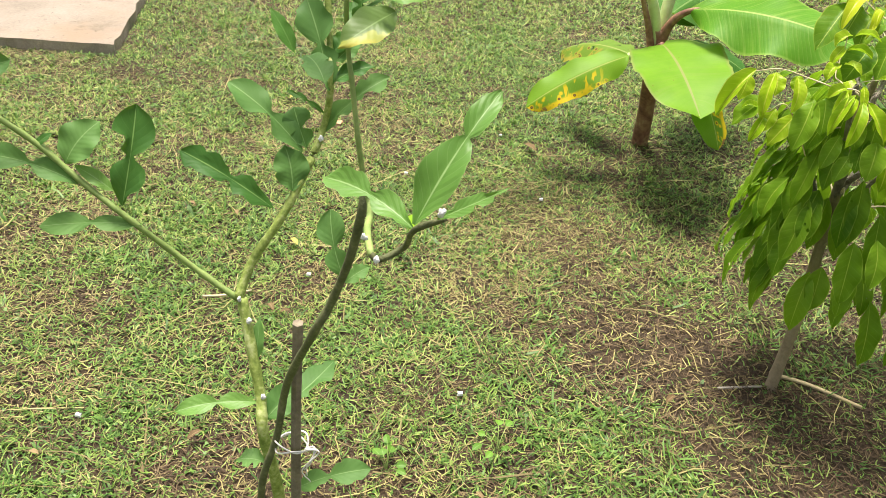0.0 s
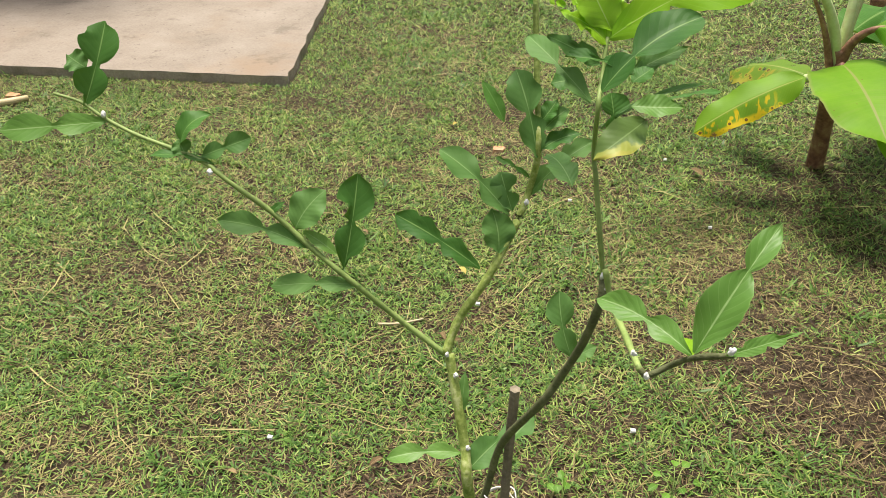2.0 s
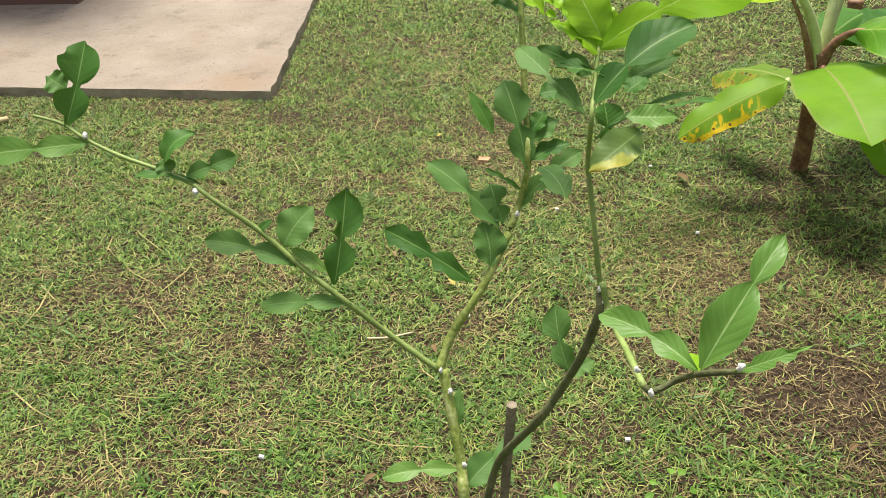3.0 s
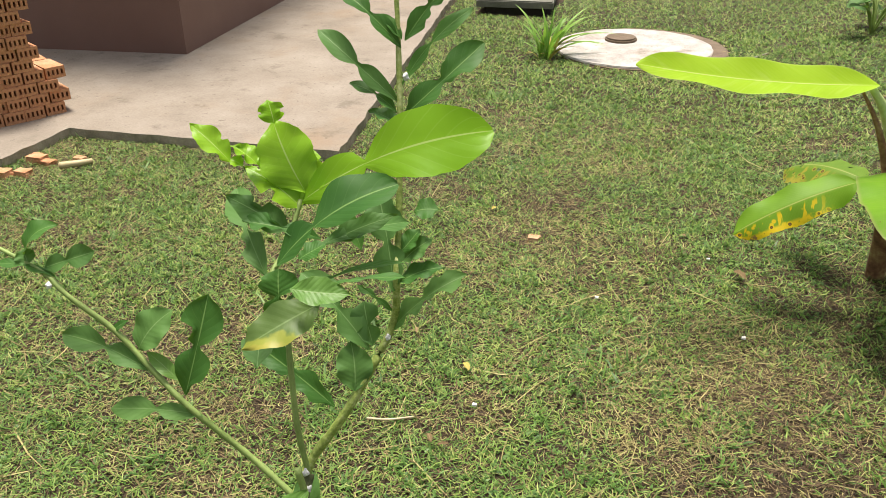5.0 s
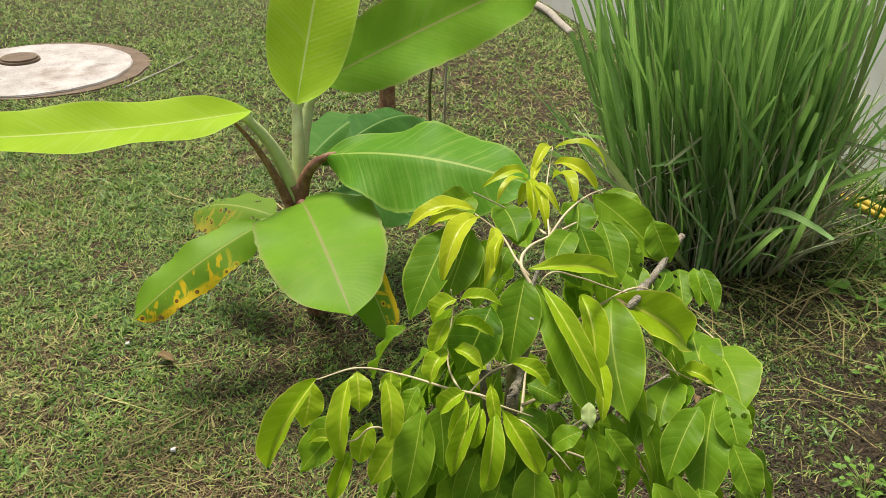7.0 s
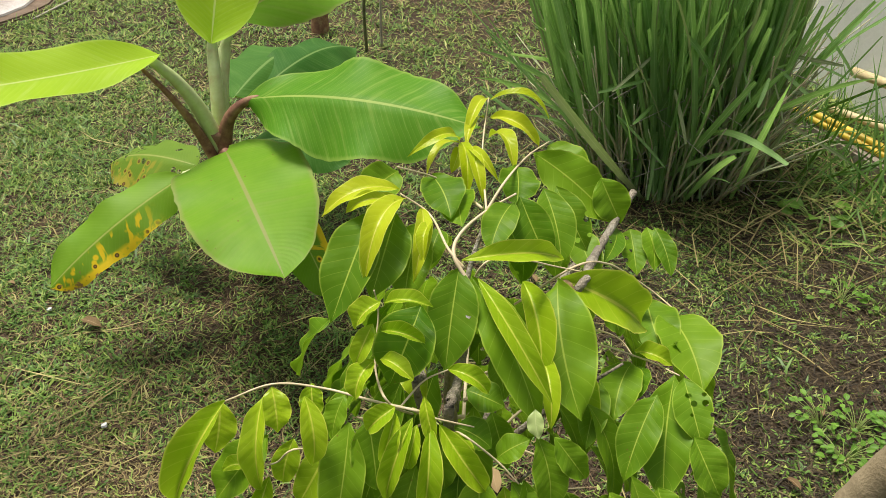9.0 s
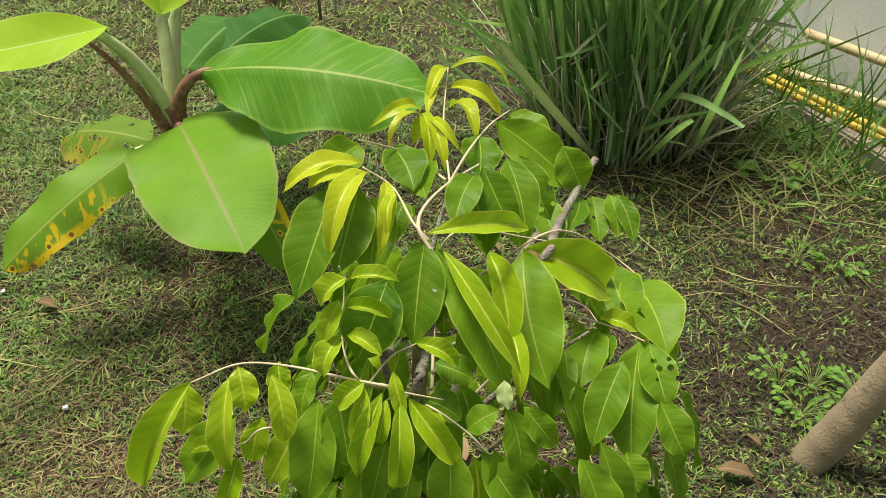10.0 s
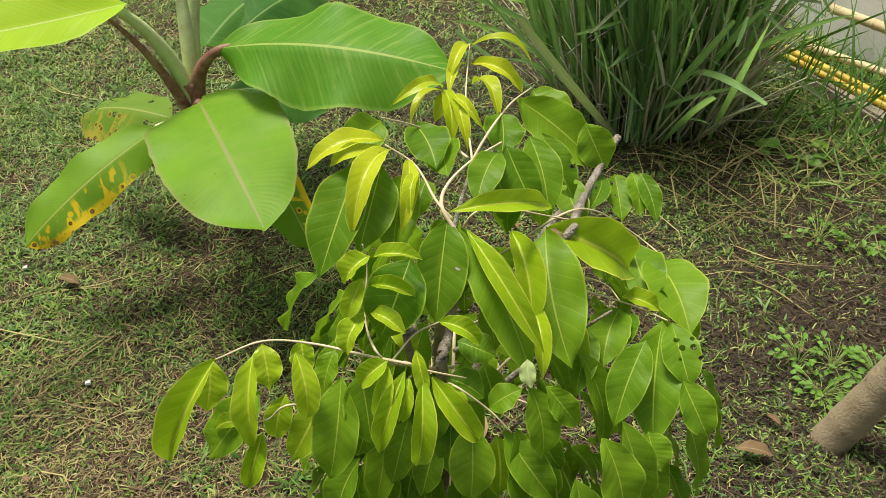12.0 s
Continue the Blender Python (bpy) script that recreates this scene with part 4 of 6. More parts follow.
    tagged(solid("dry_straw", V, F, M_DEADWOOD, t, "thin pale broken stalks"), kind="stuff")
    V, F = [], []
    for k in range(520):
        a, r = rnd.uniform(0, 6.28), 0.36 * math.sqrt(rnd.random())
        p = c + Vector((math.cos(a) * r, math.sin(a) * r * 0.9, -0.01))
        q = p + Vector((math.cos(a) * 0.12 * r / 0.3 + rnd.gauss(0, 0.1), math.sin(a) * 0.12 * r / 0.3 + rnd.gauss(0, 0.1), rnd.uniform(0.25, 0.66)))
        v, f = tube([p, p.lerp(q, 0.5) + Vector((rnd.gauss(0, 0.02), rnd.gauss(0, 0.02), 0.03)), q], rnd.uniform(0.003, 0.008), 0.002, 5, 2)
        o = len(V)
        V += v
        F += [tuple(i + o for i in g) for g in f]
    tagged(solid("dead_base", V, F, M_CULM, t, "grey-green and tan dry stem bases"), kind="stuff")


clump()


# ---- leaning tree ----
def tree():
    t = thing("tree", (2.12, 1.92, 0), "young tree with a pale smooth leaning trunk", "tree")
    v, f = tube([(2.125, 1.915, -0.03), (2.165, 1.885, 0.14), (2.205, 1.858, 0.32), (2.3, 1.79, 0.72), (2.6, 1.58, 1.6)], 0.047, 0.03, 14, 8, 0.06)
    solid("trunk", v, f, M_TRUNK, t)
    rnd = random.Random(8)
    for k in range(5):
        a = rnd.uniform(0, 6.28)
        end = Vector((2.6 + 0.6 * math.cos(a), 1.5 + 0.5 * math.sin(a), 2.2 + rnd.uniform(0, 0.4)))
        v, f = tube([(2.6, 1.58, 1.58), Vector((2.62, 1.55, 1.85)).lerp(end, 0.4), end], 0.022, 0.006, 7, 4)
        limb = solid("limb", v, f, M_TRUNK, t)
        for j in range(14):
            p = Vector((2.6, 1.56, 1.75)).lerp(end, rnd.uniform(0.3, 1.0))
            d = Vector((rnd.uniform(-1, 1), rnd.uniform(-1, 1), rnd.uniform(-0.7, 0.3))).normalized() * rnd.uniform(0.1, 0.17)
            leaf(limb, p, p + d, 0.06, M_SAP, (0, 0, 1), along=8, half=2, seed=j)


tree()


# ---- citrus and sapling ----
def stick(t, name, points, r0, r1, material, label=""):
    v, f = tube(points, r0, r1, 9, 7, 0.3 if material is M_BARK else 0.14)
    return solid(name, v, f, material, t, label)


def lf(t, base, tip, width, material, face, bow, fold, seed, profile=OVATE, bite=False):
    """One leaf of a plant, with its own slight ripple and twist."""
    r = random.Random(seed)
    v, f, uv = blade(base, tip, width, face, bow=bow, fold=fold, ripple=r.uniform(0.03, 0.075), profile=profile, along=24, half=4, twist=r.uniform(-0.35, 0.35), sweep=r.uniform(-0.05, 0.05), jag=r.uniform(0.0, 0.08), nibble=r.choice((0.0, 0.3, 0.6, 1.0)) if bite else 0.0, seed=seed)
    return solid("leaf", v, f, material, t, "", uv)


def fluff(t, at, r):
    bm = bmesh.new()
    bmesh.ops.create_icosphere(bm, subdivisions=3, radius=r * 0.78)
    for v in bm.verts:
        k = 1 + 0.7 * noise.noise(v.co * (1.6 / r) + Vector(at) * 90)
        v.co = Vector(at) + Vector((v.co.x * k, v.co.y * k, v.co.z * k * 1.3))
    part("fluff", bm, M_FLUFF, t, "white woolly scale insects", True)


def citrus():
    t = thing("citrus_plant", (-0.075, 0.72, 0), "spindly citrus sapling with winged green leaves and bright new tips", "citrus plant")
    stick(t, "stem", [(-0.075, 0.720, 0.000), (-0.080, 0.720, 0.300), (-0.090, 0.735, 0.550), (-0.106, 0.724, 0.697), (-0.115, 0.751, 0.748), (-0.133, 0.782, 0.815), (-0.148, 0.808, 0.869)], 0.0095, 0.0070, M_STEM_STRIPED, "green stem with pale corky stripes")
    stick(t, "branch", [(-0.153, 0.806, 0.868), (-0.215, 0.813, 0.911), (-0.286, 0.798, 0.987), (-0.340, 0.807, 1.027), (-0.392, 0.813, 1.073), (-0.444, 0.803, 1.121), (-0.474, 0.809, 1.141), (-0.519, 0.813, 1.157), (-0.574, 0.818, 1.172), (-0.620, 0.822, 1.192), (-0.650, 0.827, 1.209), (-0.688, 0.827, 1.219)], 0.0046, 0.0020, M_STEM_GREEN, "slender green branch")
    stick(t, "branch", [(-0.153, 0.806, 0.868), (-0.138, 0.835, 0.913), (-0.101, 0.858, 0.973), (-0.071, 0.896, 1.035), (-0.054, 0.928, 1.085), (-0.045, 0.920, 1.150), (-0.054, 0.958, 1.214), (-0.067, 1.006, 1.330), (-0.074, 1.026, 1.379), (-0.082, 1.047, 1.440), (-0.092, 1.067, 1.483), (-0.103, 1.089, 1.525)], 0.0066, 0.0022, M_STEM_STRIPED, "upright branch with pale stripes")
    stick(t, "branch", [(-0.075, 0.720, 0.000), (-0.090, 0.700, 0.400), (-0.095, 0.653, 0.656), (-0.069, 0.646, 0.777), (-0.049, 0.626, 0.886), (-0.003, 0.550, 1.026), (0.015, 0.543, 1.069), (0.036, 0.519, 1.140), (0.047, 0.504, 1.197), (0.048, 0.516, 1.216)], 0.0054, 0.0038, M_STEM_DARK, "dark blackish-green branch")
    stick(t, "branch", [(0.048, 0.515, 1.214), (0.041, 0.518, 1.257), (0.033, 0.531, 1.304), (0.029, 0.537, 1.327), (0.029, 0.524, 1.372), (0.030, 0.552, 1.390), (0.031, 0.573, 1.414)], 0.0024, 0.0018, M_STEM_GREEN, "thin pale green branch")
    stick(t, "twig", [(0.048, 0.500, 1.235), (0.056, 0.486, 1.211), (0.065, 0.385, 1.252), (0.073, 0.334, 1.265)], 0.0028, 0.0025, M_STEM_GREEN, "thin green twig")
    stick(t, "twig", [(0.073, 0.334, 1.265), (0.079, 0.332, 1.263), (0.094, 0.335, 1.272), (0.101, 0.302, 1.305), (0.118, 0.280, 1.327)], 0.0024, 0.0018, M_STEM_DARK, "dark twig bent sideways")
    lf(t, (-0.645, 0.825, 1.205), (-0.628, 0.889, 1.301), 0.056, M_CITRUS, (0.34, -0.58, 0.74), 0.04, 0.32, 1, WINGED, True)
    lf(t, (-0.648, 0.852, 1.248), (-0.674, 0.856, 1.263), 0.037, M_CITRUS_DULL, (0.14, -0.56, 0.81), 0.09, 0.12, 2, OVATE, True)
    lf(t, (-0.612, 0.820, 1.187), (-0.753, 0.786, 1.178), 0.039, M_CITRUS_PALE, (0.50, -0.56, 0.66), 0.03, 0.19, 3, WINGED, True)
    lf(t, (-0.512, 0.817, 1.162), (-0.475, 0.845, 1.197), 0.040, M_CITRUS, (0.13, -0.10, 0.99), 0.20, 0.28, 4, OVATE, True)
    lf(t, (-0.504, 0.811, 1.152), (-0.516, 0.819, 1.169), 0.028, M_CITRUS_DULL, (0.13, -0.62, 0.77), 0.04, 0.23, 5, OVATE, True)
    lf(t, (-0.465, 0.811, 1.141), (-0.550, 0.801, 1.151), 0.018, M_CITRUS, (0.22, -0.04, 0.97), 0.08, 0.20, 6, WINGED, True)
    lf(t, (-0.482, 0.813, 1.150), (-0.419, 0.837, 1.171), 0.031, M_CITRUS_DULL, (0.34, -0.63, 0.70), 0.05, 0.27, 7, WINGED, True)
    lf(t, (-0.395, 0.811, 1.072), (-0.376, 0.823, 1.086), 0.011, M_CITRUS, (0.32, -0.52, 0.79), 0.04, 0.17, 8, OVATE, True)
    lf(t, (-0.363, 0.815, 1.049), (-0.326, 0.850, 1.095), 0.053, M_CITRUS_DULL, (0.07, -0.60, 0.80), 0.09, 0.15, 9, OVATE, True)
    lf(t, (-0.293, 0.803, 1.002), (-0.286, 0.872, 1.112), 0.053, M_CITRUS, (0.43, -0.58, 0.69), 0.03, 0.19, 10, WINGED, True)
    lf(t, (-0.346, 0.806, 1.027), (-0.469, 0.803, 1.059), 0.036, M_CITRUS_DULL, (0.20, -0.63, 0.75), 0.06, 0.33, 11, WINGED, True)
    lf(t, (-0.304, 0.809, 1.018), (-0.354, 0.818, 1.046), 0.020, M_CITRUS_PALE, (0.01, -0.48, 0.88), 0.04, 0.24, 12, OVATE, True)
    lf(t, (-0.270, 0.800, 0.978), (-0.392, 0.776, 0.977), 0.031, M_CITRUS_DULL, (0.33, -0.55, 0.77), 0.03, 0.12, 13, WINGED, True)
    lf(t, (-0.113, 0.860, 0.984), (-0.237, 0.877, 1.050), 0.048, M_CITRUS, (0.11, -0.66, 0.74), 0.04, 0.22, 14, WINGED, True)
    lf(t, (-0.080, 0.904, 1.050), (-0.184, 0.934, 1.128), 0.047, M_CITRUS_DULL, (0.27, -0.57, 0.78), 0.06, 0.26, 15, WINGED, True)
    lf(t, (-0.076, 0.908, 1.054), (-0.097, 0.933, 1.101), 0.039, M_CITRUS_DULL, (-0.13, -0.53, 0.84), 0.04, 0.25, 16, WINGED, True)
    lf(t, (-0.089, 0.872, 1.006), (-0.105, 0.903, 1.059), 0.048, M_CITRUS_DULL, (0.24, -0.64, 0.73), 0.07, 0.25, 17, OVATE, True)
    lf(t, (-0.056, 0.923, 1.072), (0.027, 0.978, 1.137), 0.037, M_CITRUS_DULL, (-0.13, -0.64, 0.76), 0.10, 0.35, 18, WINGED, True)
    lf(t, (-0.054, 0.927, 1.097), (-0.105, 0.934, 1.123), 0.011, M_CITRUS, (-0.13, -0.50, 0.86), 0.10, 0.16, 19, WINGED, True)
    lf(t, (-0.046, 0.914, 1.136), (-0.085, 0.970, 1.238), 0.049, M_CITRUS_DULL, (0.10, -0.82, 0.57), 0.06, 0.27, 20, WINGED, True)
    lf(t, (-0.094, 0.930, 1.177), (-0.129, 0.954, 1.226), 0.022, M_CITRUS, (0.13, -0.51, 0.85), 0.04, 0.19, 21, OVATE, True)
    lf(t, (-0.044, 0.917, 1.144), (0.011, 0.940, 1.165), 0.030, M_CITRUS, (0.17, -0.16, 0.97), 0.06, 0.20, 22, OVATE, True)
    lf(t, (-0.046, 0.937, 1.178), (-0.026, 0.957, 1.204), 0.027, M_CITRUS, (0.22, -0.17, 0.96), 0.03, 0.30, 23, OVATE, True)
    lf(t, (-0.041, 0.932, 1.169), (-0.009, 0.954, 1.194), 0.032, M_CITRUS_DULL, (-0.05, -0.62, 0.78), 0.04, 0.21, 24, OVATE, True)
    lf(t, (-0.006, 0.971, 1.225), (-0.037, 0.964, 1.222), 0.032, M_CITRUS, (-0.06, -0.48, 0.87), 0.07, 0.13, 25, OVATE, True)
    lf(t, (-0.071, 1.012, 1.343), (-0.179, 1.026, 1.421), 0.030, M_CITRUS_DULL, (0.43, -0.65, 0.62), 0.08, 0.30, 26, WINGED, True)
    lf(t, (-0.064, 0.999, 1.316), (-0.105, 0.998, 1.333), 0.031, M_CITRUS, (0.12, -0.08, 0.99), 0.05, 0.28, 27, OVATE, True)
    lf(t, (-0.071, 1.006, 1.332), (-0.132, 1.007, 1.363), 0.024, M_CITRUS, (0.11, -0.34, 0.93), 0.10, 0.20, 28, WINGED, True)
    lf(t, (-0.064, 1.005, 1.326), (0.020, 1.070, 1.407), 0.042, M_CITRUS, (0.27, -0.44, 0.85), 0.06, 0.27, 29, WINGED, True)
    lf(t, (-0.069, 1.021, 1.361), (0.002, 1.085, 1.445), 0.022, M_CITRUS, (0.17, -0.48, 0.86), 0.05, 0.11, 30, WINGED, True)
    lf(t, (-0.073, 1.033, 1.404), (-0.160, 1.045, 1.469), 0.029, M_CITRUS, (0.51, -0.61, 0.60), 0.10, 0.35, 31, WINGED, True)
    lf(t, (-0.069, 1.036, 1.412), (-0.018, 1.089, 1.485), 0.031, M_CITRUS, (0.32, -0.72, 0.61), 0.03, 0.15, 32, WINGED, True)
    lf(t, (-0.073, 1.036, 1.413), (-0.105, 1.043, 1.441), 0.015, M_CITRUS, (0.32, -0.55, 0.77), 0.10, 0.19, 33, OVATE, True)
    lf(t, (-0.087, 1.057, 1.461), (-0.084, 1.083, 1.509), 0.027, M_CITRUS, (0.18, -0.62, 0.76), 0.04, 0.12, 34, OVATE, True)
    lf(t, (-0.087, 1.057, 1.461), (-0.130, 1.075, 1.516), 0.027, M_CITRUS, (0.42, -0.52, 0.74), 0.03, 0.21, 35, WINGED, True)
    lf(t, (0.100, 0.307, 1.303), (0.041, 0.348, 1.310), 0.022, M_CITRUS_PALE, (0.01, -0.58, 0.82), 0.06, 0.32, 36, WINGED, True)
    lf(t, (0.101, 0.303, 1.308), (0.145, 0.352, 1.375), 0.028, M_CITRUS_PALE, (-0.32, -0.63, 0.71), 0.08, 0.32, 37, BIGWING, True)
    lf(t, (0.114, 0.279, 1.327), (0.151, 0.277, 1.351), 0.010, M_CITRUS_PALE, (-0.10, -0.49, 0.87), 0.03, 0.23, 38, OVATE, True)
    lf(t, (0.101, 0.307, 1.302), (0.096, 0.328, 1.299), 0.012, M_CITRUS_NEW, (-0.23, -0.42, 0.88), 0.04, 0.30, 39, OVATE, True)
    lf(t, (0.027, 0.550, 1.093), (0.008, 0.583, 1.151), 0.029, M_CITRUS_DULL, (-0.10, -0.63, 0.77), 0.04, 0.21, 40, WINGED, True)
    lf(t, (0.027, 0.551, 1.089), (0.050, 0.564, 1.102), 0.018, M_CITRUS_DULL, (0.02, -0.51, 0.86), 0.04, 0.22, 41, OVATE, True)
    lf(t, (0.067, 0.521, 1.365), (0.029, 0.480, 1.347), 0.030, M_CITRUS_SICK, (0.18, -0.62, 0.76), 0.10, 0.11, 42, OVATE, True)
    lf(t, (0.032, 0.525, 1.353), (0.115, 0.559, 1.384), 0.012, M_CITRUS, (0.19, 0.11, 0.97), 0.07, 0.23, 43, WINGED, True)
    lf(t, (0.054, 0.507, 1.382), (0.094, 0.514, 1.381), 0.022, M_CITRUS_PALE, (-0.04, -0.53, 0.85), 0.03, 0.26, 44, OVATE, True)
    lf(t, (0.030, 0.532, 1.381), (0.104, 0.577, 1.433), 0.041, M_CITRUS, (0.00, -0.36, 0.93), 0.08, 0.28, 45, BIGBLADE, True)
    lf(t, (0.052, 0.569, 1.385), (0.098, 0.589, 1.404), 0.019, M_CITRUS_DULL, (-0.26, -0.61, 0.75), 0.06, 0.22, 46, OVATE, True)
    lf(t, (0.023, 0.530, 1.374), (-0.036, 0.597, 1.404), 0.024, M_CITRUS_DULL, (0.08, -0.77, 0.63), 0.07, 0.19, 47, WINGED, True)
    lf(t, (0.029, 0.569, 1.409), (0.023, 0.592, 1.451), 0.046, M_CITRUS_NEW, (0.19, -0.85, 0.49), -0.05, 0.31, 48, OVATE, True)
    lf(t, (0.032, 0.572, 1.413), (0.157, 0.622, 1.461), 0.051, M_CITRUS_NEW, (0.07, -0.78, 0.63), 0.09, 0.11, 49, BIGBLADE, True)
    lf(t, (0.033, 0.570, 1.409), (-0.009, 0.570, 1.435), 0.027, M_CITRUS_NEW, (0.47, -0.44, 0.76), 0.08, 0.20, 50, OVATE, True)
    lf(t, (0.034, 0.576, 1.419), (0.005, 0.591, 1.465), 0.041, M_CITRUS_NEW, (0.27, -0.72, 0.64), 0.07, 0.15, 51, OVATE, True)
    lf(t, (0.013, 0.579, 1.466), (0.006, 0.585, 1.481), 0.019, M_CITRUS_NEW, (0.17, -0.53, 0.83), 0.06, 0.23, 52, OVATE, True)
    lf(t, (-0.012, 0.558, 1.443), (-0.042, 0.560, 1.467), 0.020, M_CITRUS_NEW, (0.20, -0.31, 0.93), 0.05, 0.30, 53, OVATE, True)
    lf(t, (0.005, 0.565, 1.440), (-0.015, 0.564, 1.453), 0.019, M_CITRUS_NEW, (0.07, -0.12, 0.99), 0.07, 0.34, 54, OVATE, True)
    lf(t, (-0.012, 0.558, 1.445), (-0.003, 0.559, 1.441), 0.012, M_CITRUS_NEW, (0.62, -0.27, 0.74), 0.04, 0.19, 55, OVATE, True)
    lf(t, (0.029, 0.558, 1.395), (-0.017, 0.554, 1.419), 0.023, M_CITRUS_DULL, (0.42, -0.46, 0.78), 0.04, 0.16, 56, OVATE, True)
    lf(t, (0.052, 0.559, 1.393), (-0.001, 0.546, 1.405), 0.018, M_CITRUS, (-0.01, -0.35, 0.94), 0.10, 0.34, 57, WINGED, True)
    lf(t, (0.054, 0.552, 1.392), (0.089, 0.629, 1.379), 0.017, M_CITRUS_DULL, (0.25, -0.33, 0.91), 0.06, 0.23, 58, WINGED, True)
    lf(t, (0.053, 0.524, 1.395), (0.069, 0.535, 1.404), 0.018, M_CITRUS, (0.13, -0.17, 0.98), 0.05, 0.16, 59, OVATE, True)
    lf(t, (0.045, 0.507, 1.355), (0.038, 0.522, 1.386), 0.027, M_CITRUS, (0.32, -0.47, 0.82), 0.06, 0.34, 60, WINGED, True)
    lf(t, (0.014, 0.517, 1.303), (-0.013, 0.569, 1.307), 0.026, M_CITRUS_DULL, (0.17, -0.57, 0.81), 0.09, 0.11, 61, OVATE, True)
    lf(t, (0.077, 0.516, 1.383), (0.124, 0.535, 1.387), 0.010, M_CITRUS, (-0.05, 0.08, 1.00), 0.07, 0.16, 62, WINGED, True)
    lf(t, (-0.118, 0.745, 0.739), (-0.224, 0.720, 0.733), 0.031, M_CITRUS_PALE, (-0.09, -0.48, 0.87), 0.05, 0.30, 63, WINGED, True)
    lf(t, (-0.106, 0.735, 0.718), (-0.066, 0.790, 0.736), 0.044, M_CITRUS_DULL, (0.26, -0.29, 0.92), 0.09, 0.33, 64, OVATE, True)
    lf(t, (-0.103, 0.712, 0.659), (-0.144, 0.712, 0.659), 0.032, M_CITRUS_DULL, (0.28, -0.22, 0.93), 0.10, 0.12, 65, OVATE, True)
    lf(t, (-0.067, 0.726, 0.593), (0.042, 0.747, 0.626), 0.039, M_CITRUS_DULL, (-0.02, -0.48, 0.88), 0.07, 0.22, 66, WINGED, True)
    lf(t, (-0.069, 0.751, 0.746), (-0.023, 0.821, 0.762), 0.041, M_CITRUS_DULL, (0.01, -0.32, 0.95), 0.06, 0.15, 67, OVATE, True)
    lf(t, (-0.126, 0.774, 0.787), (-0.125, 0.808, 0.840), 0.019, M_CITRUS_DULL, (0.02, -0.48, 0.88), 0.07, 0.24, 68, OVATE, True)
    fluff(t, (-0.150, 0.801, 0.871), 0.0042)
    fluff(t, (-0.135, 0.789, 0.846), 0.0042)
    fluff(t, (-0.110, 0.746, 0.749), 0.0042)
    fluff(t, (0.077, 0.327, 1.266), 0.0024)
    fluff(t, (0.116, 0.276, 1.333), 0.0024)
    fluff(t, (-0.616, 0.819, 1.197), 0.0042)
    fluff(t, (-0.466, 0.799, 1.135), 0.0042)
    fluff(t, (-0.057, 0.913, 1.067), 0.0042)
    fluff(t, (0.051, 0.507, 1.210), 0.0028)
    fluff(t, (0.047, 0.512, 1.220), 0.0028)
    fluff(t, (-0.063, 1.020, 1.372), 0.0042)
    fluff(t, (0.068, 0.338, 1.275), 0.0024)


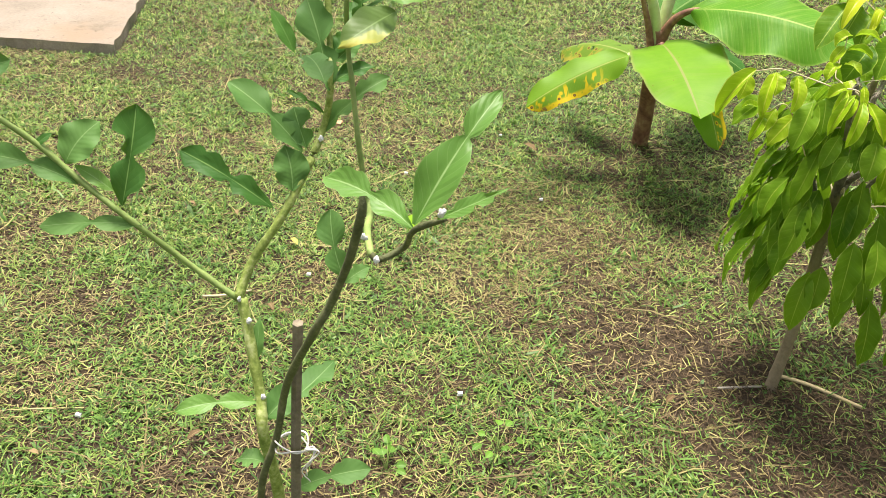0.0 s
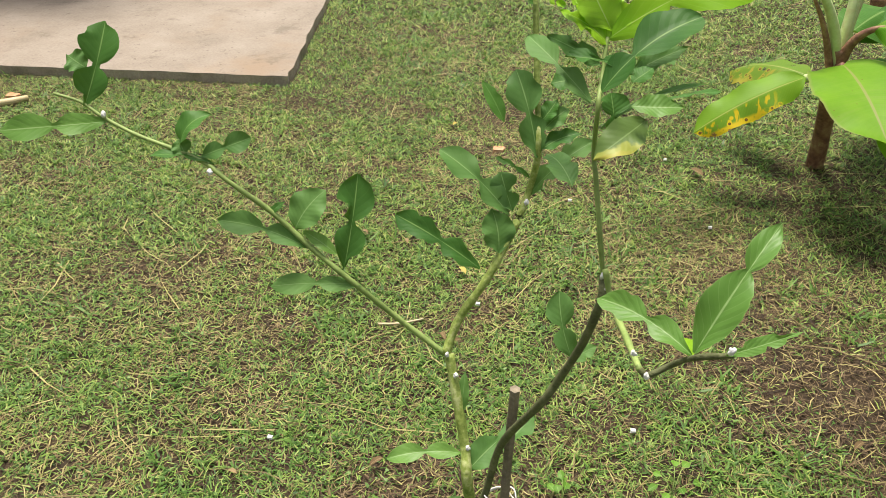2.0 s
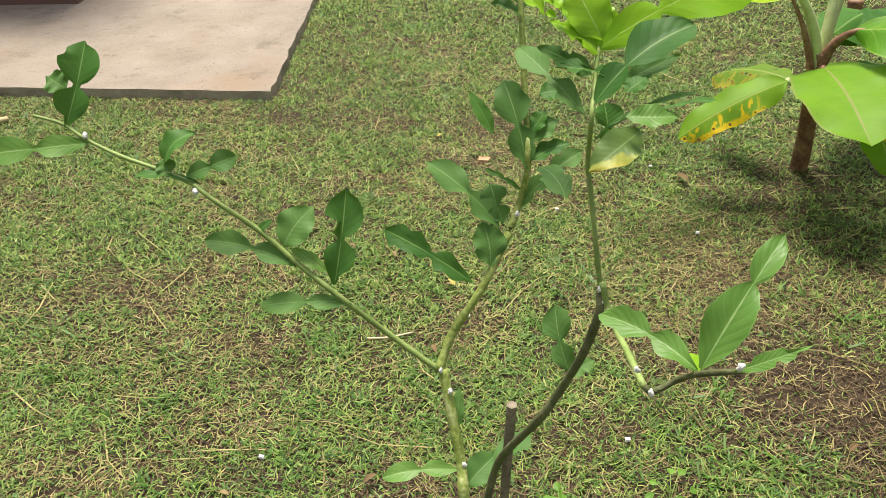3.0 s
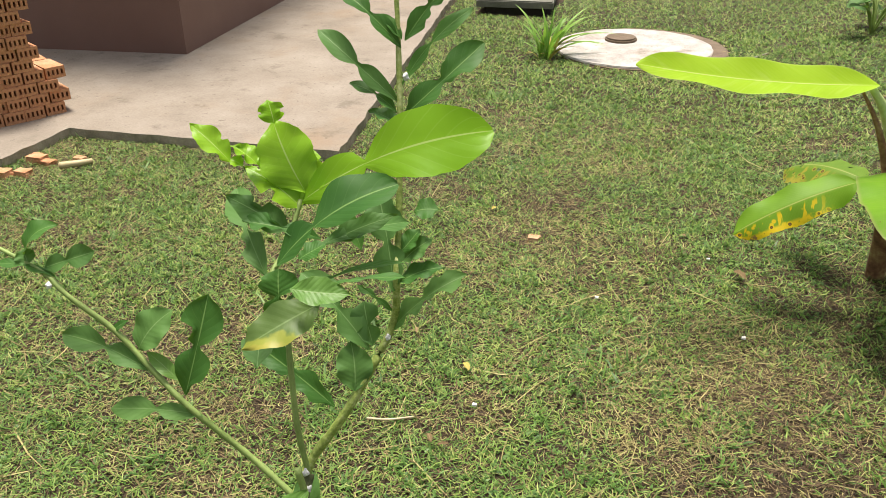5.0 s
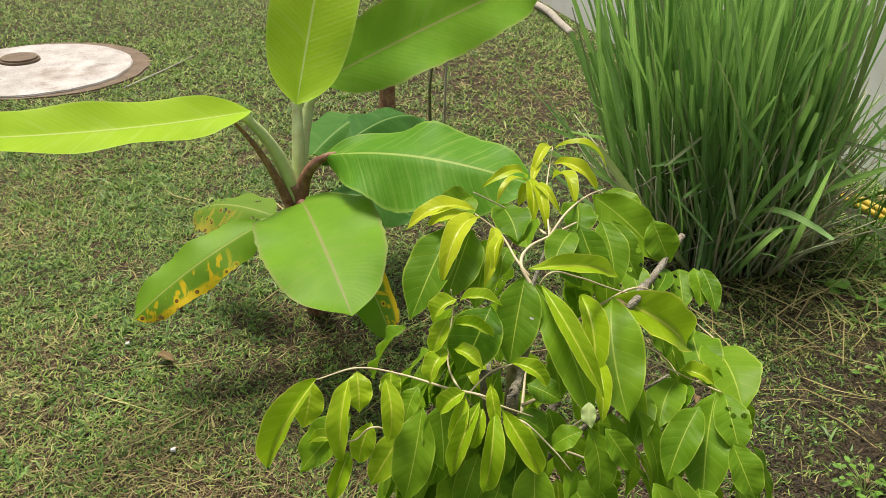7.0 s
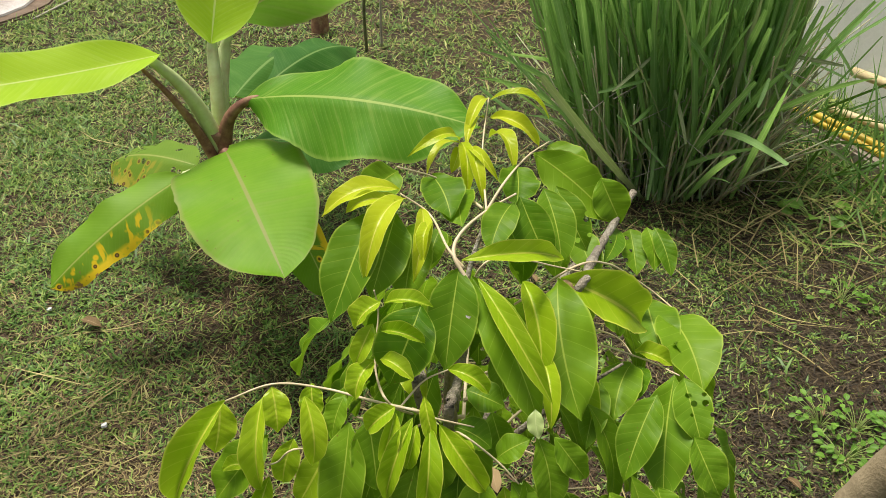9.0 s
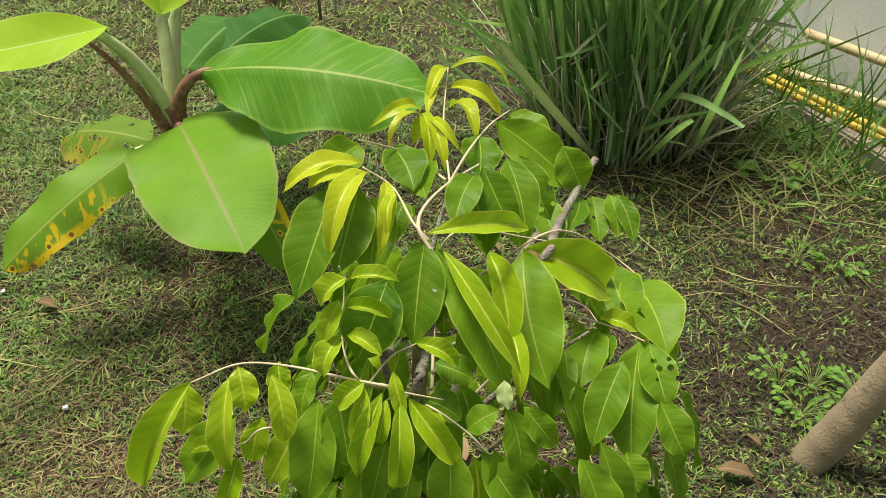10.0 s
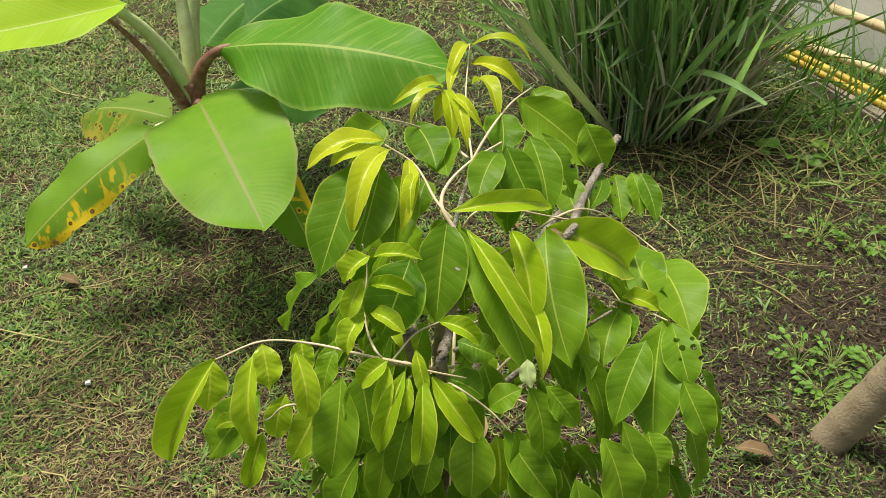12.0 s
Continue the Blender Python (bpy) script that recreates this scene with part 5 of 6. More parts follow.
def sapling():
    t = thing("sapling", (1.09, 1.76, 0), "leafy sapling with drooping green leaves and yellow-green new shoots", "sapling")
    stick(t, "trunk", [(1.09, 1.76, -0.02), (1.095, 1.762, 0.25), (1.085, 1.77, 0.55), (1.07, 1.765, 0.8), (1.07, 1.755, 0.98)], 0.018, 0.007, M_TRUNK, "pale tan bark")
    stick(t, "branch", [(1.088, 1.768, 0.5), (1.0, 1.75, 0.68), (0.92, 1.74, 0.86)], 0.009, 0.0018, M_BARK)
    stick(t, "branch", [(1.08, 1.768, 0.62), (1.2, 1.86, 0.76), (1.33, 1.95, 0.84), (1.42, 2.0, 0.84)], 0.009, 0.004, M_BARK)
    stick(t, "branch", [(1.075, 1.765, 0.8), (1.12, 1.85, 0.93), (1.165, 1.89, 1.02)], 0.007, 0.002, M_BARK)
    stick(t, "branch", [(1.085, 1.77, 0.55), (1.1, 1.68, 0.7), (1.12, 1.62, 0.82)], 0.007, 0.0018, M_BARK)
    stick(t, "branch", [(1.08, 1.768, 0.65), (1.18, 1.72, 0.8), (1.27, 1.68, 0.9)], 0.007, 0.0016, M_BARK)
    stick(t, "twig", [(1.081, 1.744, 1.032), (1.073, 1.768, 1.055), (1.097, 1.806, 1.057), (1.165, 1.892, 1.024), (1.208, 1.893, 1.042)], 0.0028, 0.0014, M_TWIG)
    stick(t, "twig", [(1.165, 1.892, 1.024), (1.206, 1.926, 1.044), (1.290, 2.035, 1.014), (1.373, 2.130, 0.979)], 0.0020, 0.0011, M_TWIG)
    stick(t, "twig", [(1.165, 1.892, 1.024), (1.204, 2.003, 1.023), (1.225, 2.058, 1.037), (1.286, 2.188, 1.045)], 0.0017, 0.0009, M_TWIG)
    stick(t, "twig", [(1.081, 1.754, 1.042), (1.069, 1.777, 1.058), (1.075, 1.862, 1.054), (1.044, 1.887, 1.077)], 0.0020, 0.0010, M_TWIG)
    stick(t, "twig", [(1.162, 1.900, 1.024), (1.153, 1.977, 1.015), (1.118, 1.982, 1.038), (1.053, 1.926, 1.093)], 0.0019, 0.0010, M_TWIG)
    stick(t, "twig", [(1.030, 1.770, 0.800), (0.963, 1.672, 0.936), (0.960, 1.719, 0.944), (0.969, 1.744, 0.973), (0.976, 1.757, 1.003), (0.971, 1.752, 1.038)], 0.0017, 0.0008, M_TWIG)
    stick(t, "twig", [(1.050, 1.770, 0.780), (0.996, 1.652, 0.930), (0.950, 1.686, 0.931), (0.897, 1.721, 0.937), (0.843, 1.738, 0.945), (0.788, 1.739, 0.935)], 0.0021, 0.0009, M_TWIG)
    stick(t, "twig", [(0.996, 1.652, 0.930), (0.984, 1.658, 0.935), (1.002, 1.649, 0.925), (1.053, 1.639, 0.901)], 0.0019, 0.0009, M_TWIG)
    stick(t, "twig", [(0.973, 1.664, 0.936), (1.006, 1.680, 0.951), (1.039, 1.684, 0.956)], 0.0014, 0.0008, M_TWIG)
    stick(t, "twig", [(1.130, 1.800, 0.820), (1.234, 1.746, 0.905), (1.268, 1.747, 0.902), (1.318, 1.764, 0.859), (1.331, 1.744, 0.840)], 0.0019, 0.0009, M_TWIG)
    stick(t, "twig", [(1.130, 1.800, 0.800), (1.223, 1.728, 0.913), (1.262, 1.727, 0.896), (1.342, 1.726, 0.845), (1.356, 1.674, 0.859)], 0.0019, 0.0009, M_TWIG)
    stick(t, "twig", [(1.200, 1.860, 0.880), (1.268, 1.820, 0.957), (1.346, 1.864, 0.914), (1.407, 1.884, 0.861), (1.447, 1.875, 0.827), (1.460, 1.837, 0.819)], 0.0019, 0.0009, M_TWIG)
    stick(t, "twig", [(1.100, 1.800, 0.950), (1.109, 1.760, 1.038), (1.173, 1.801, 1.003), (1.239, 1.815, 0.966), (1.287, 1.807, 0.949)], 0.0016, 0.0009, M_TWIG)
    stick(t, "twig", [(1.080, 1.770, 0.720), (1.032, 1.640, 0.899), (1.070, 1.611, 0.869), (1.090, 1.588, 0.846)], 0.0017, 0.0009, M_TWIG)
    stick(t, "twig", [(1.000, 1.760, 0.680), (0.870, 1.695, 0.871), (0.830, 1.702, 0.856), (0.807, 1.706, 0.853)], 0.0016, 0.0009, M_TWIG)
    stick(t, "cut_branch", [(1.200, 1.860, 0.770), (1.246, 1.770, 0.959), (1.300, 1.836, 0.942), (1.397, 1.959, 0.890), (1.475, 2.016, 0.927)], 0.0075, 0.0062, M_BARK, "grey cut branch stub")
    stick(t, "cut_branch", [(1.085, 1.770, 0.620), (1.029, 1.659, 0.900), (1.047, 1.683, 0.926), (1.060, 1.699, 0.954), (1.074, 1.714, 1.004)], 0.0068, 0.0056, M_BARK, "grey cut branch stub")
    stick(t, "cut_branch", [(1.085, 1.770, 0.600), (1.005, 1.700, 0.908), (1.019, 1.722, 0.920), (1.024, 1.753, 0.944)], 0.0060, 0.0040, M_BARK, "grey cut branch stub")
    lf(t, (1.284, 2.176, 1.048), (1.375, 2.142, 1.015), 0.021, M_SAP_NEW, (0.01, -0.14, 0.99), 0.29, 0.62, 1, LONG)
    lf(t, (1.274, 2.152, 1.028), (1.336, 2.089, 0.992), 0.029, M_SAP_NEW, (-0.39, -0.32, 0.86), 0.30, 0.68, 2, LONG)
    lf(t, (1.240, 2.071, 1.036), (1.243, 1.979, 1.022), 0.027, M_SAP_NEW, (0.08, -0.47, 0.88), 0.33, 0.59, 3, LONG)
    lf(t, (1.278, 2.178, 1.048), (1.215, 2.107, 1.024), 0.023, M_SAP_NEW, (-0.11, -0.31, 0.94), 0.27, 0.47, 4, LONG)
    lf(t, (1.265, 2.153, 1.029), (1.209, 2.085, 1.018), 0.020, M_SAP_NEW, (-0.27, -0.15, 0.95), 0.20, 0.47, 5, LONG)
    lf(t, (1.183, 2.047, 1.051), (1.091, 2.009, 1.059), 0.020, M_SAP_NEW, (0.05, -0.47, 0.88), 0.31, 0.45, 6, LONG)
    lf(t, (1.184, 2.040, 1.049), (1.113, 1.992, 1.029), 0.016, M_SAP_NEW, (-0.39, -0.16, 0.91), 0.29, 0.44, 7, LONG)
    lf(t, (1.179, 2.036, 1.048), (1.157, 2.010, 1.021), 0.020, M_SAP_NEW, (0.16, -0.17, 0.97), 0.23, 0.46, 8, LONG)
    lf(t, (1.185, 2.044, 1.050), (1.166, 1.966, 1.005), 0.025, M_SAP_NEW, (-0.11, -0.25, 0.96), 0.24, 0.69, 9, LONG)
    lf(t, (1.188, 2.033, 1.047), (1.180, 1.941, 1.006), 0.023, M_SAP_NEW, (-0.02, -0.12, 0.99), 0.23, 0.68, 10, LONG)
    lf(t, (1.191, 2.027, 1.045), (1.209, 1.956, 1.026), 0.016, M_SAP_NEW, (-0.20, -0.44, 0.87), 0.33, 0.49, 11, LONG)
    lf(t, (1.042, 1.882, 1.085), (0.941, 1.882, 1.066), 0.032, M_SAP_NEW, (-0.19, -0.28, 0.94), 0.22, 0.42, 12, LONG)
    lf(t, (1.035, 1.870, 1.083), (0.991, 1.853, 1.065), 0.025, M_SAP_NEW, (-0.17, -0.39, 0.90), 0.20, 0.60, 13, LONG)
    lf(t, (1.047, 1.874, 1.076), (0.969, 1.789, 1.023), 0.035, M_SAP_NEW, (-0.18, -0.32, 0.93), 0.31, 0.54, 14, LONG)
    lf(t, (1.065, 1.865, 1.062), (1.026, 1.780, 1.014), 0.023, M_SAP_NEW, (0.15, -0.48, 0.87), 0.30, 0.42, 15, LONG)
    lf(t, (1.067, 1.827, 1.064), (1.041, 1.783, 1.040), 0.019, M_SAP_NEW, (-0.36, -0.17, 0.92), 0.30, 0.65, 16, LONG)
    lf(t, (1.024, 1.862, 1.084), (0.968, 1.867, 1.074), 0.021, M_SAP_NEW, (-0.31, -0.47, 0.83), 0.25, 0.57, 17, LONG)
    lf(t, (1.004, 1.865, 1.074), (0.924, 1.784, 0.978), 0.071, M_SAP, (-0.31, -0.35, 0.88), 0.06, 0.34, 18)
    lf(t, (1.029, 1.856, 1.068), (0.973, 1.780, 1.004), 0.062, M_SAP, (0.11, -0.37, 0.92), 0.07, 0.24, 19)
    lf(t, (1.059, 1.849, 1.053), (1.013, 1.776, 0.987), 0.056, M_SAP, (-0.16, -0.42, 0.89), 0.05, 0.34, 20)
    lf(t, (1.076, 1.756, 1.043), (1.035, 1.688, 0.950), 0.063, M_SAP, (-0.02, -0.35, 0.94), 0.04, 0.39, 21)
    lf(t, (1.091, 1.754, 1.027), (1.124, 1.613, 0.900), 0.056, M_SAP, (-0.40, -0.47, 0.79), 0.09, 0.38, 22)
    lf(t, (1.228, 1.792, 0.963), (1.193, 1.636, 0.866), 0.088, M_SAP, (-0.36, -0.25, 0.90), 0.08, 0.23, 23)
    lf(t, (1.318, 2.073, 0.996), (1.425, 1.987, 0.895), 0.080, M_SAP, (-0.36, -0.60, 0.72), 0.05, 0.19, 24)
    lf(t, (1.371, 2.128, 0.974), (1.411, 2.042, 0.944), 0.067, M_SAP, (-0.22, -0.35, 0.91), 0.05, 0.16, 25)
    lf(t, (1.246, 1.981, 1.033), (1.221, 1.919, 1.004), 0.060, M_SAP, (0.02, -0.54, 0.84), 0.07, 0.21, 26)
    lf(t, (1.206, 1.896, 1.027), (1.143, 1.824, 0.999), 0.047, M_SAP, (-0.20, -0.40, 0.89), 0.08, 0.26, 27)
    lf(t, (1.216, 1.897, 1.033), (1.234, 1.825, 0.960), 0.057, M_SAP, (-0.50, -0.31, 0.81), 0.04, 0.27, 28)
    lf(t, (1.054, 1.928, 1.086), (0.994, 1.903, 1.061), 0.054, M_SAP, (0.04, -0.68, 0.73), 0.10, 0.39, 29)
    lf(t, (1.122, 1.995, 1.032), (1.119, 1.904, 1.013), 0.063, M_SAP, (-0.13, -0.46, 0.88), 0.05, 0.26, 30)
    lf(t, (1.153, 1.977, 1.010), (1.129, 1.889, 1.008), 0.055, M_SAP, (-0.41, -0.39, 0.82), 0.06, 0.26, 31)
    lf(t, (1.447, 1.840, 0.812), (1.418, 1.692, 0.793), 0.093, M_SAP, (-0.06, -0.26, 0.96), 0.12, 0.26, 32)
    lf(t, (1.431, 1.872, 0.819), (1.403, 1.762, 0.794), 0.080, M_SAP, (-0.34, -0.32, 0.89), 0.08, 0.22, 33)
    lf(t, (1.398, 1.879, 0.851), (1.387, 1.837, 0.819), 0.061, M_SAP, (-0.33, -0.54, 0.77), 0.07, 0.40, 34)
    lf(t, (1.466, 1.825, 0.813), (1.466, 1.723, 0.801), 0.038, M_SAP, (-0.10, -0.36, 0.93), 0.08, 0.23, 35)
    lf(t, (1.315, 1.724, 0.850), (1.254, 1.657, 0.826), 0.058, M_SAP, (-0.45, -0.43, 0.78), 0.10, 0.37, 36)
    lf(t, (1.329, 1.716, 0.846), (1.285, 1.668, 0.831), 0.036, M_SAP, (-0.37, -0.26, 0.89), 0.10, 0.32, 37)
    lf(t, (1.308, 1.650, 0.862), (1.238, 1.593, 0.788), 0.053, M_SAP, (-0.21, -0.26, 0.94), 0.07, 0.33, 38)
    lf(t, (1.022, 1.736, 1.014), (0.969, 1.695, 0.942), 0.074, M_SAP, (-0.25, -0.47, 0.85), 0.10, 0.32, 39)
    lf(t, (0.920, 1.698, 0.896), (0.883, 1.645, 0.788), 0.059, M_SAP, (-0.19, -0.23, 0.95), 0.09, 0.30, 40)
    lf(t, (0.940, 1.687, 0.905), (0.936, 1.645, 0.832), 0.054, M_SAP, (-0.34, -0.38, 0.86), 0.06, 0.32, 41)
    lf(t, (0.828, 1.719, 0.885), (0.755, 1.704, 0.815), 0.057, M_SAP, (-0.02, -0.31, 0.95), 0.09, 0.35, 42)
    lf(t, (1.054, 1.623, 0.836), (1.035, 1.576, 0.761), 0.057, M_SAP, (-0.24, -0.30, 0.92), 0.10, 0.36, 43)
    lf(t, (1.087, 1.601, 0.836), (1.127, 1.538, 0.762), 0.047, M_SAP, (-0.28, -0.20, 0.94), 0.11, 0.32, 44)
    lf(t, (1.114, 1.598, 0.904), (1.116, 1.558, 0.820), 0.048, M_SAP, (0.05, -0.18, 0.98), 0.08, 0.28, 45)
    lf(t, (1.132, 1.591, 0.905), (1.163, 1.564, 0.853), 0.034, M_SAP, (-0.40, -0.22, 0.89), 0.11, 0.27, 46)
    lf(t, (1.074, 1.618, 0.863), (1.111, 1.608, 0.891), 0.035, M_SAP, (-0.10, -0.30, 0.95), 0.10, 0.19, 47)
    lf(t, (1.056, 1.674, 0.927), (1.093, 1.646, 0.914), 0.041, M_SAP, (-0.04, -0.40, 0.92), 0.09, 0.26, 48)
    lf(t, (1.033, 1.651, 0.897), (1.069, 1.624, 0.876), 0.041, M_SAP, (-0.11, -0.30, 0.95), 0.09, 0.33, 49)
    lf(t, (1.092, 1.737, 1.036), (1.138, 1.614, 0.933), 0.031, M_SAP_MID, (-0.22, -0.31, 0.92), 0.12, 0.67, 50, LONG)
    lf(t, (1.164, 1.764, 0.995), (1.150, 1.669, 0.920), 0.045, M_SAP_MID, (-0.12, -0.53, 0.84), 0.15, 0.91, 51, LONG)
    lf(t, (1.078, 1.754, 1.054), (1.219, 1.770, 1.013), 0.032, M_SAP_MID, (-0.39, -0.50, 0.77), 0.19, 0.70, 52, LONG)
    lf(t, (1.230, 1.789, 0.967), (1.350, 1.764, 0.875), 0.079, M_SAP_MID, (-0.36, -0.50, 0.78), 0.16, 0.68, 53, LONG)
    lf(t, (1.328, 1.740, 0.855), (1.366, 1.705, 0.847), 0.031, M_SAP_MID, (-0.20, -0.30, 0.93), 0.19, 0.77, 54, LONG)
    lf(t, (0.788, 1.733, 0.941), (0.712, 1.700, 0.835), 0.051, M_SAP_MID, (-0.24, -0.40, 0.89), 0.15, 1.01, 55, LONG)
    lf(t, (0.829, 1.725, 0.941), (0.809, 1.678, 0.844), 0.036, M_SAP_MID, (-0.23, -0.23, 0.95), 0.16, 0.78, 56, LONG)
    lf(t, (0.874, 1.713, 0.939), (0.869, 1.675, 0.866), 0.033, M_SAP_MID, (0.01, -0.51, 0.86), 0.17, 0.62, 57, LONG)
    lf(t, (0.973, 1.732, 1.035), (0.941, 1.726, 1.009), 0.032, M_SAP_MID, (-0.06, -0.23, 0.97), 0.20, 0.75, 58, LONG)
    lf(t, (0.977, 1.731, 1.034), (1.026, 1.706, 1.033), 0.023, M_SAP_MID, (0.05, -0.36, 0.93), 0.23, 0.79, 59, LONG)
    lf(t, (0.961, 1.725, 1.012), (0.933, 1.707, 0.973), 0.026, M_SAP_MID, (-0.04, -0.38, 0.92), 0.17, 0.66, 60, LONG)
    lf(t, (0.968, 1.719, 1.005), (1.012, 1.689, 0.997), 0.024, M_SAP_MID, (-0.06, -0.46, 0.89), 0.25, 1.04, 61, LONG)
    lf(t, (0.955, 1.705, 0.975), (0.926, 1.681, 0.944), 0.030, M_SAP_MID, (-0.29, -0.35, 0.89), 0.25, 0.60, 62, LONG)
    lf(t, (0.963, 1.704, 0.978), (0.990, 1.667, 0.968), 0.024, M_SAP_MID, (-0.04, -0.23, 0.97), 0.21, 0.66, 63, LONG)
    lf(t, (0.982, 1.647, 0.932), (0.939, 1.619, 0.843), 0.031, M_SAP_MID, (-0.23, -0.41, 0.88), 0.17, 0.79, 64, LONG)
    lf(t, (0.999, 1.639, 0.922), (0.976, 1.599, 0.825), 0.033, M_SAP_MID, (0.14, -0.16, 0.98), 0.26, 0.77, 65, LONG)
    lf(t, (0.966, 1.661, 0.941), (0.933, 1.662, 0.914), 0.030, M_SAP_MID, (0.17, -0.36, 0.92), 0.20, 0.72, 66, LONG)
    lf(t, (0.965, 1.657, 0.936), (0.943, 1.637, 0.880), 0.026, M_SAP_MID, (0.17, -0.35, 0.92), 0.18, 0.74, 67, LONG)
    lf(t, (1.011, 1.639, 0.919), (1.050, 1.588, 0.847), 0.035, M_SAP_MID, (-0.32, -0.27, 0.91), 0.16, 0.81, 68, LONG)
    lf(t, (1.028, 1.635, 0.905), (1.030, 1.614, 0.866), 0.026, M_SAP_MID, (0.02, -0.20, 0.98), 0.18, 0.73, 69, LONG)
    lf(t, (0.999, 1.658, 0.949), (1.001, 1.628, 0.903), 0.021, M_SAP_MID, (-0.25, -0.17, 0.95), 0.12, 0.84, 70, LONG)
    lf(t, (0.985, 1.642, 0.925), (0.967, 1.626, 0.878), 0.024, M_SAP_MID, (-0.21, -0.46, 0.86), 0.23, 0.71, 71, LONG)
    lf(t, (0.807, 1.700, 0.859), (0.770, 1.712, 0.854), 0.022, M_SAP_MID, (0.06, -0.37, 0.93), 0.26, 0.73, 72, LONG)
    lf(t, (0.820, 1.694, 0.845), (0.790, 1.667, 0.793), 0.031, M_SAP_MID, (0.11, -0.47, 0.88), 0.21, 0.87, 73, LONG)
    lf(t, (1.035, 1.679, 0.961), (1.074, 1.648, 0.937), 0.026, M_SAP_MID, (-0.13, -0.42, 0.90), 0.23, 0.74, 74, LONG)
    lf(t, (1.159, 1.690, 0.936), (1.137, 1.610, 0.896), 0.029, M_SAP_MID, (-0.21, -0.39, 0.90), 0.16, 0.84, 75, LONG)
    lf(t, (0.782, 1.753, 0.924), (0.765, 1.731, 0.866), 0.041, M_SAP_MID, (0.14, -0.50, 0.86), 0.04, 0.21, 76)
    lf(t, (0.842, 1.748, 0.932), (0.839, 1.718, 0.888), 0.037, M_SAP_MID, (-0.07, -0.39, 0.92), 0.11, 0.29, 77)
    lf(t, (0.887, 1.737, 0.934), (0.886, 1.713, 0.899), 0.031, M_SAP_MID, (-0.34, -0.41, 0.85), 0.07, 0.29, 78)
    lf(t, (1.257, 1.910, 1.031), (1.251, 1.827, 0.954), 0.054, M_SAP_HOLED, (-0.17, -0.47, 0.87), 0.08, 0.38, 79)
    lf(t, (1.290, 1.936, 1.014), (1.316, 1.873, 0.936), 0.051, M_SAP_HOLED, (-0.34, -0.53, 0.78), 0.11, 0.20, 80)
    lf(t, (1.411, 2.017, 0.963), (1.436, 1.983, 0.895), 0.062, M_SAP_HOLED, (-0.45, -0.35, 0.82), 0.05, 0.36, 81)
    lf(t, (1.457, 1.985, 0.878), (1.434, 1.913, 0.838), 0.047, M_SAP_HOLED, (-0.22, -0.50, 0.84), 0.06, 0.35, 82)
    lf(t, (1.478, 1.970, 0.885), (1.461, 1.908, 0.845), 0.042, M_SAP_HOLED, (-0.10, -0.60, 0.80), 0.08, 0.29, 83)
    lf(t, (1.485, 1.959, 0.890), (1.481, 1.889, 0.841), 0.034, M_SAP_HOLED, (-0.33, -0.51, 0.79), 0.05, 0.30, 84)
    lf(t, (1.435, 1.988, 0.879), (1.369, 1.911, 0.878), 0.032, M_SAP_HOLED, (-0.13, -0.62, 0.77), 0.06, 0.35, 85)
    lf(t, (1.350, 1.676, 0.859), (1.286, 1.569, 0.754), 0.074, M_SAP_HOLED, (-0.15, -0.29, 0.94), 0.04, 0.33, 86)
    lf(t, (1.356, 1.665, 0.862), (1.345, 1.592, 0.815), 0.053, M_SAP_HOLED, (-0.07, -0.15, 0.99), 0.10, 0.16, 87)
    lf(t, (1.323, 1.586, 0.845), (1.338, 1.535, 0.786), 0.049, M_SAP_HOLED, (-0.13, -0.44, 0.89), 0.09, 0.39, 88)
    lf(t, (1.268, 1.565, 0.797), (1.272, 1.530, 0.758), 0.046, M_SAP_HOLED, (-0.16, -0.45, 0.88), 0.06, 0.38, 89)
    lf(t, (1.027, 1.673, 0.868), (1.020, 1.644, 0.800), 0.038, M_SAP, (-0.29, -0.48, 0.83), 0.10, 0.17, 90)
    lf(t, (1.047, 1.661, 0.832), (1.028, 1.621, 0.757), 0.043, M_SAP, (-0.35, -0.48, 0.81), 0.07, 0.17, 91)
    lf(t, (0.991, 1.669, 0.827), (0.956, 1.637, 0.752), 0.040, M_SAP, (-0.07, -0.51, 0.86), 0.07, 0.31, 92)
    lf(t, (0.963, 1.687, 0.860), (0.924, 1.667, 0.786), 0.042, M_SAP, (-0.13, -0.47, 0.88), 0.09, 0.27, 93)
    lf(t, (0.903, 1.724, 0.847), (0.847, 1.702, 0.771), 0.043, M_SAP_MID, (-0.11, -0.55, 0.83), 0.10, 0.19, 94)
    lf(t, (0.858, 1.738, 0.851), (0.836, 1.720, 0.798), 0.035, M_SAP_MID, (0.06, -0.50, 0.87), 0.12, 0.29, 95)
    lf(t, (1.090, 1.675, 0.880), (1.094, 1.629, 0.825), 0.040, M_SAP, (-0.31, -0.36, 0.88), 0.06, 0.34, 96)
    lf(t, (1.090, 1.627, 0.797), (1.077, 1.586, 0.732), 0.043, M_SAP_MID, (0.08, -0.23, 0.97), 0.11, 0.26, 97)
    lf(t, (1.022, 1.654, 0.787), (0.990, 1.623, 0.730), 0.039, M_SAP, (-0.29, -0.27, 0.92), 0.09, 0.17, 98)
    lf(t, (1.232, 1.737, 0.874), (1.219, 1.643, 0.820), 0.043, M_SAP_MID, (-0.49, -0.23, 0.84), 0.08, 0.26, 99)
    lf(t, (1.256, 1.701, 0.855), (1.202, 1.633, 0.816), 0.041, M_SAP, (-0.06, -0.40, 0.91), 0.07, 0.35, 100)
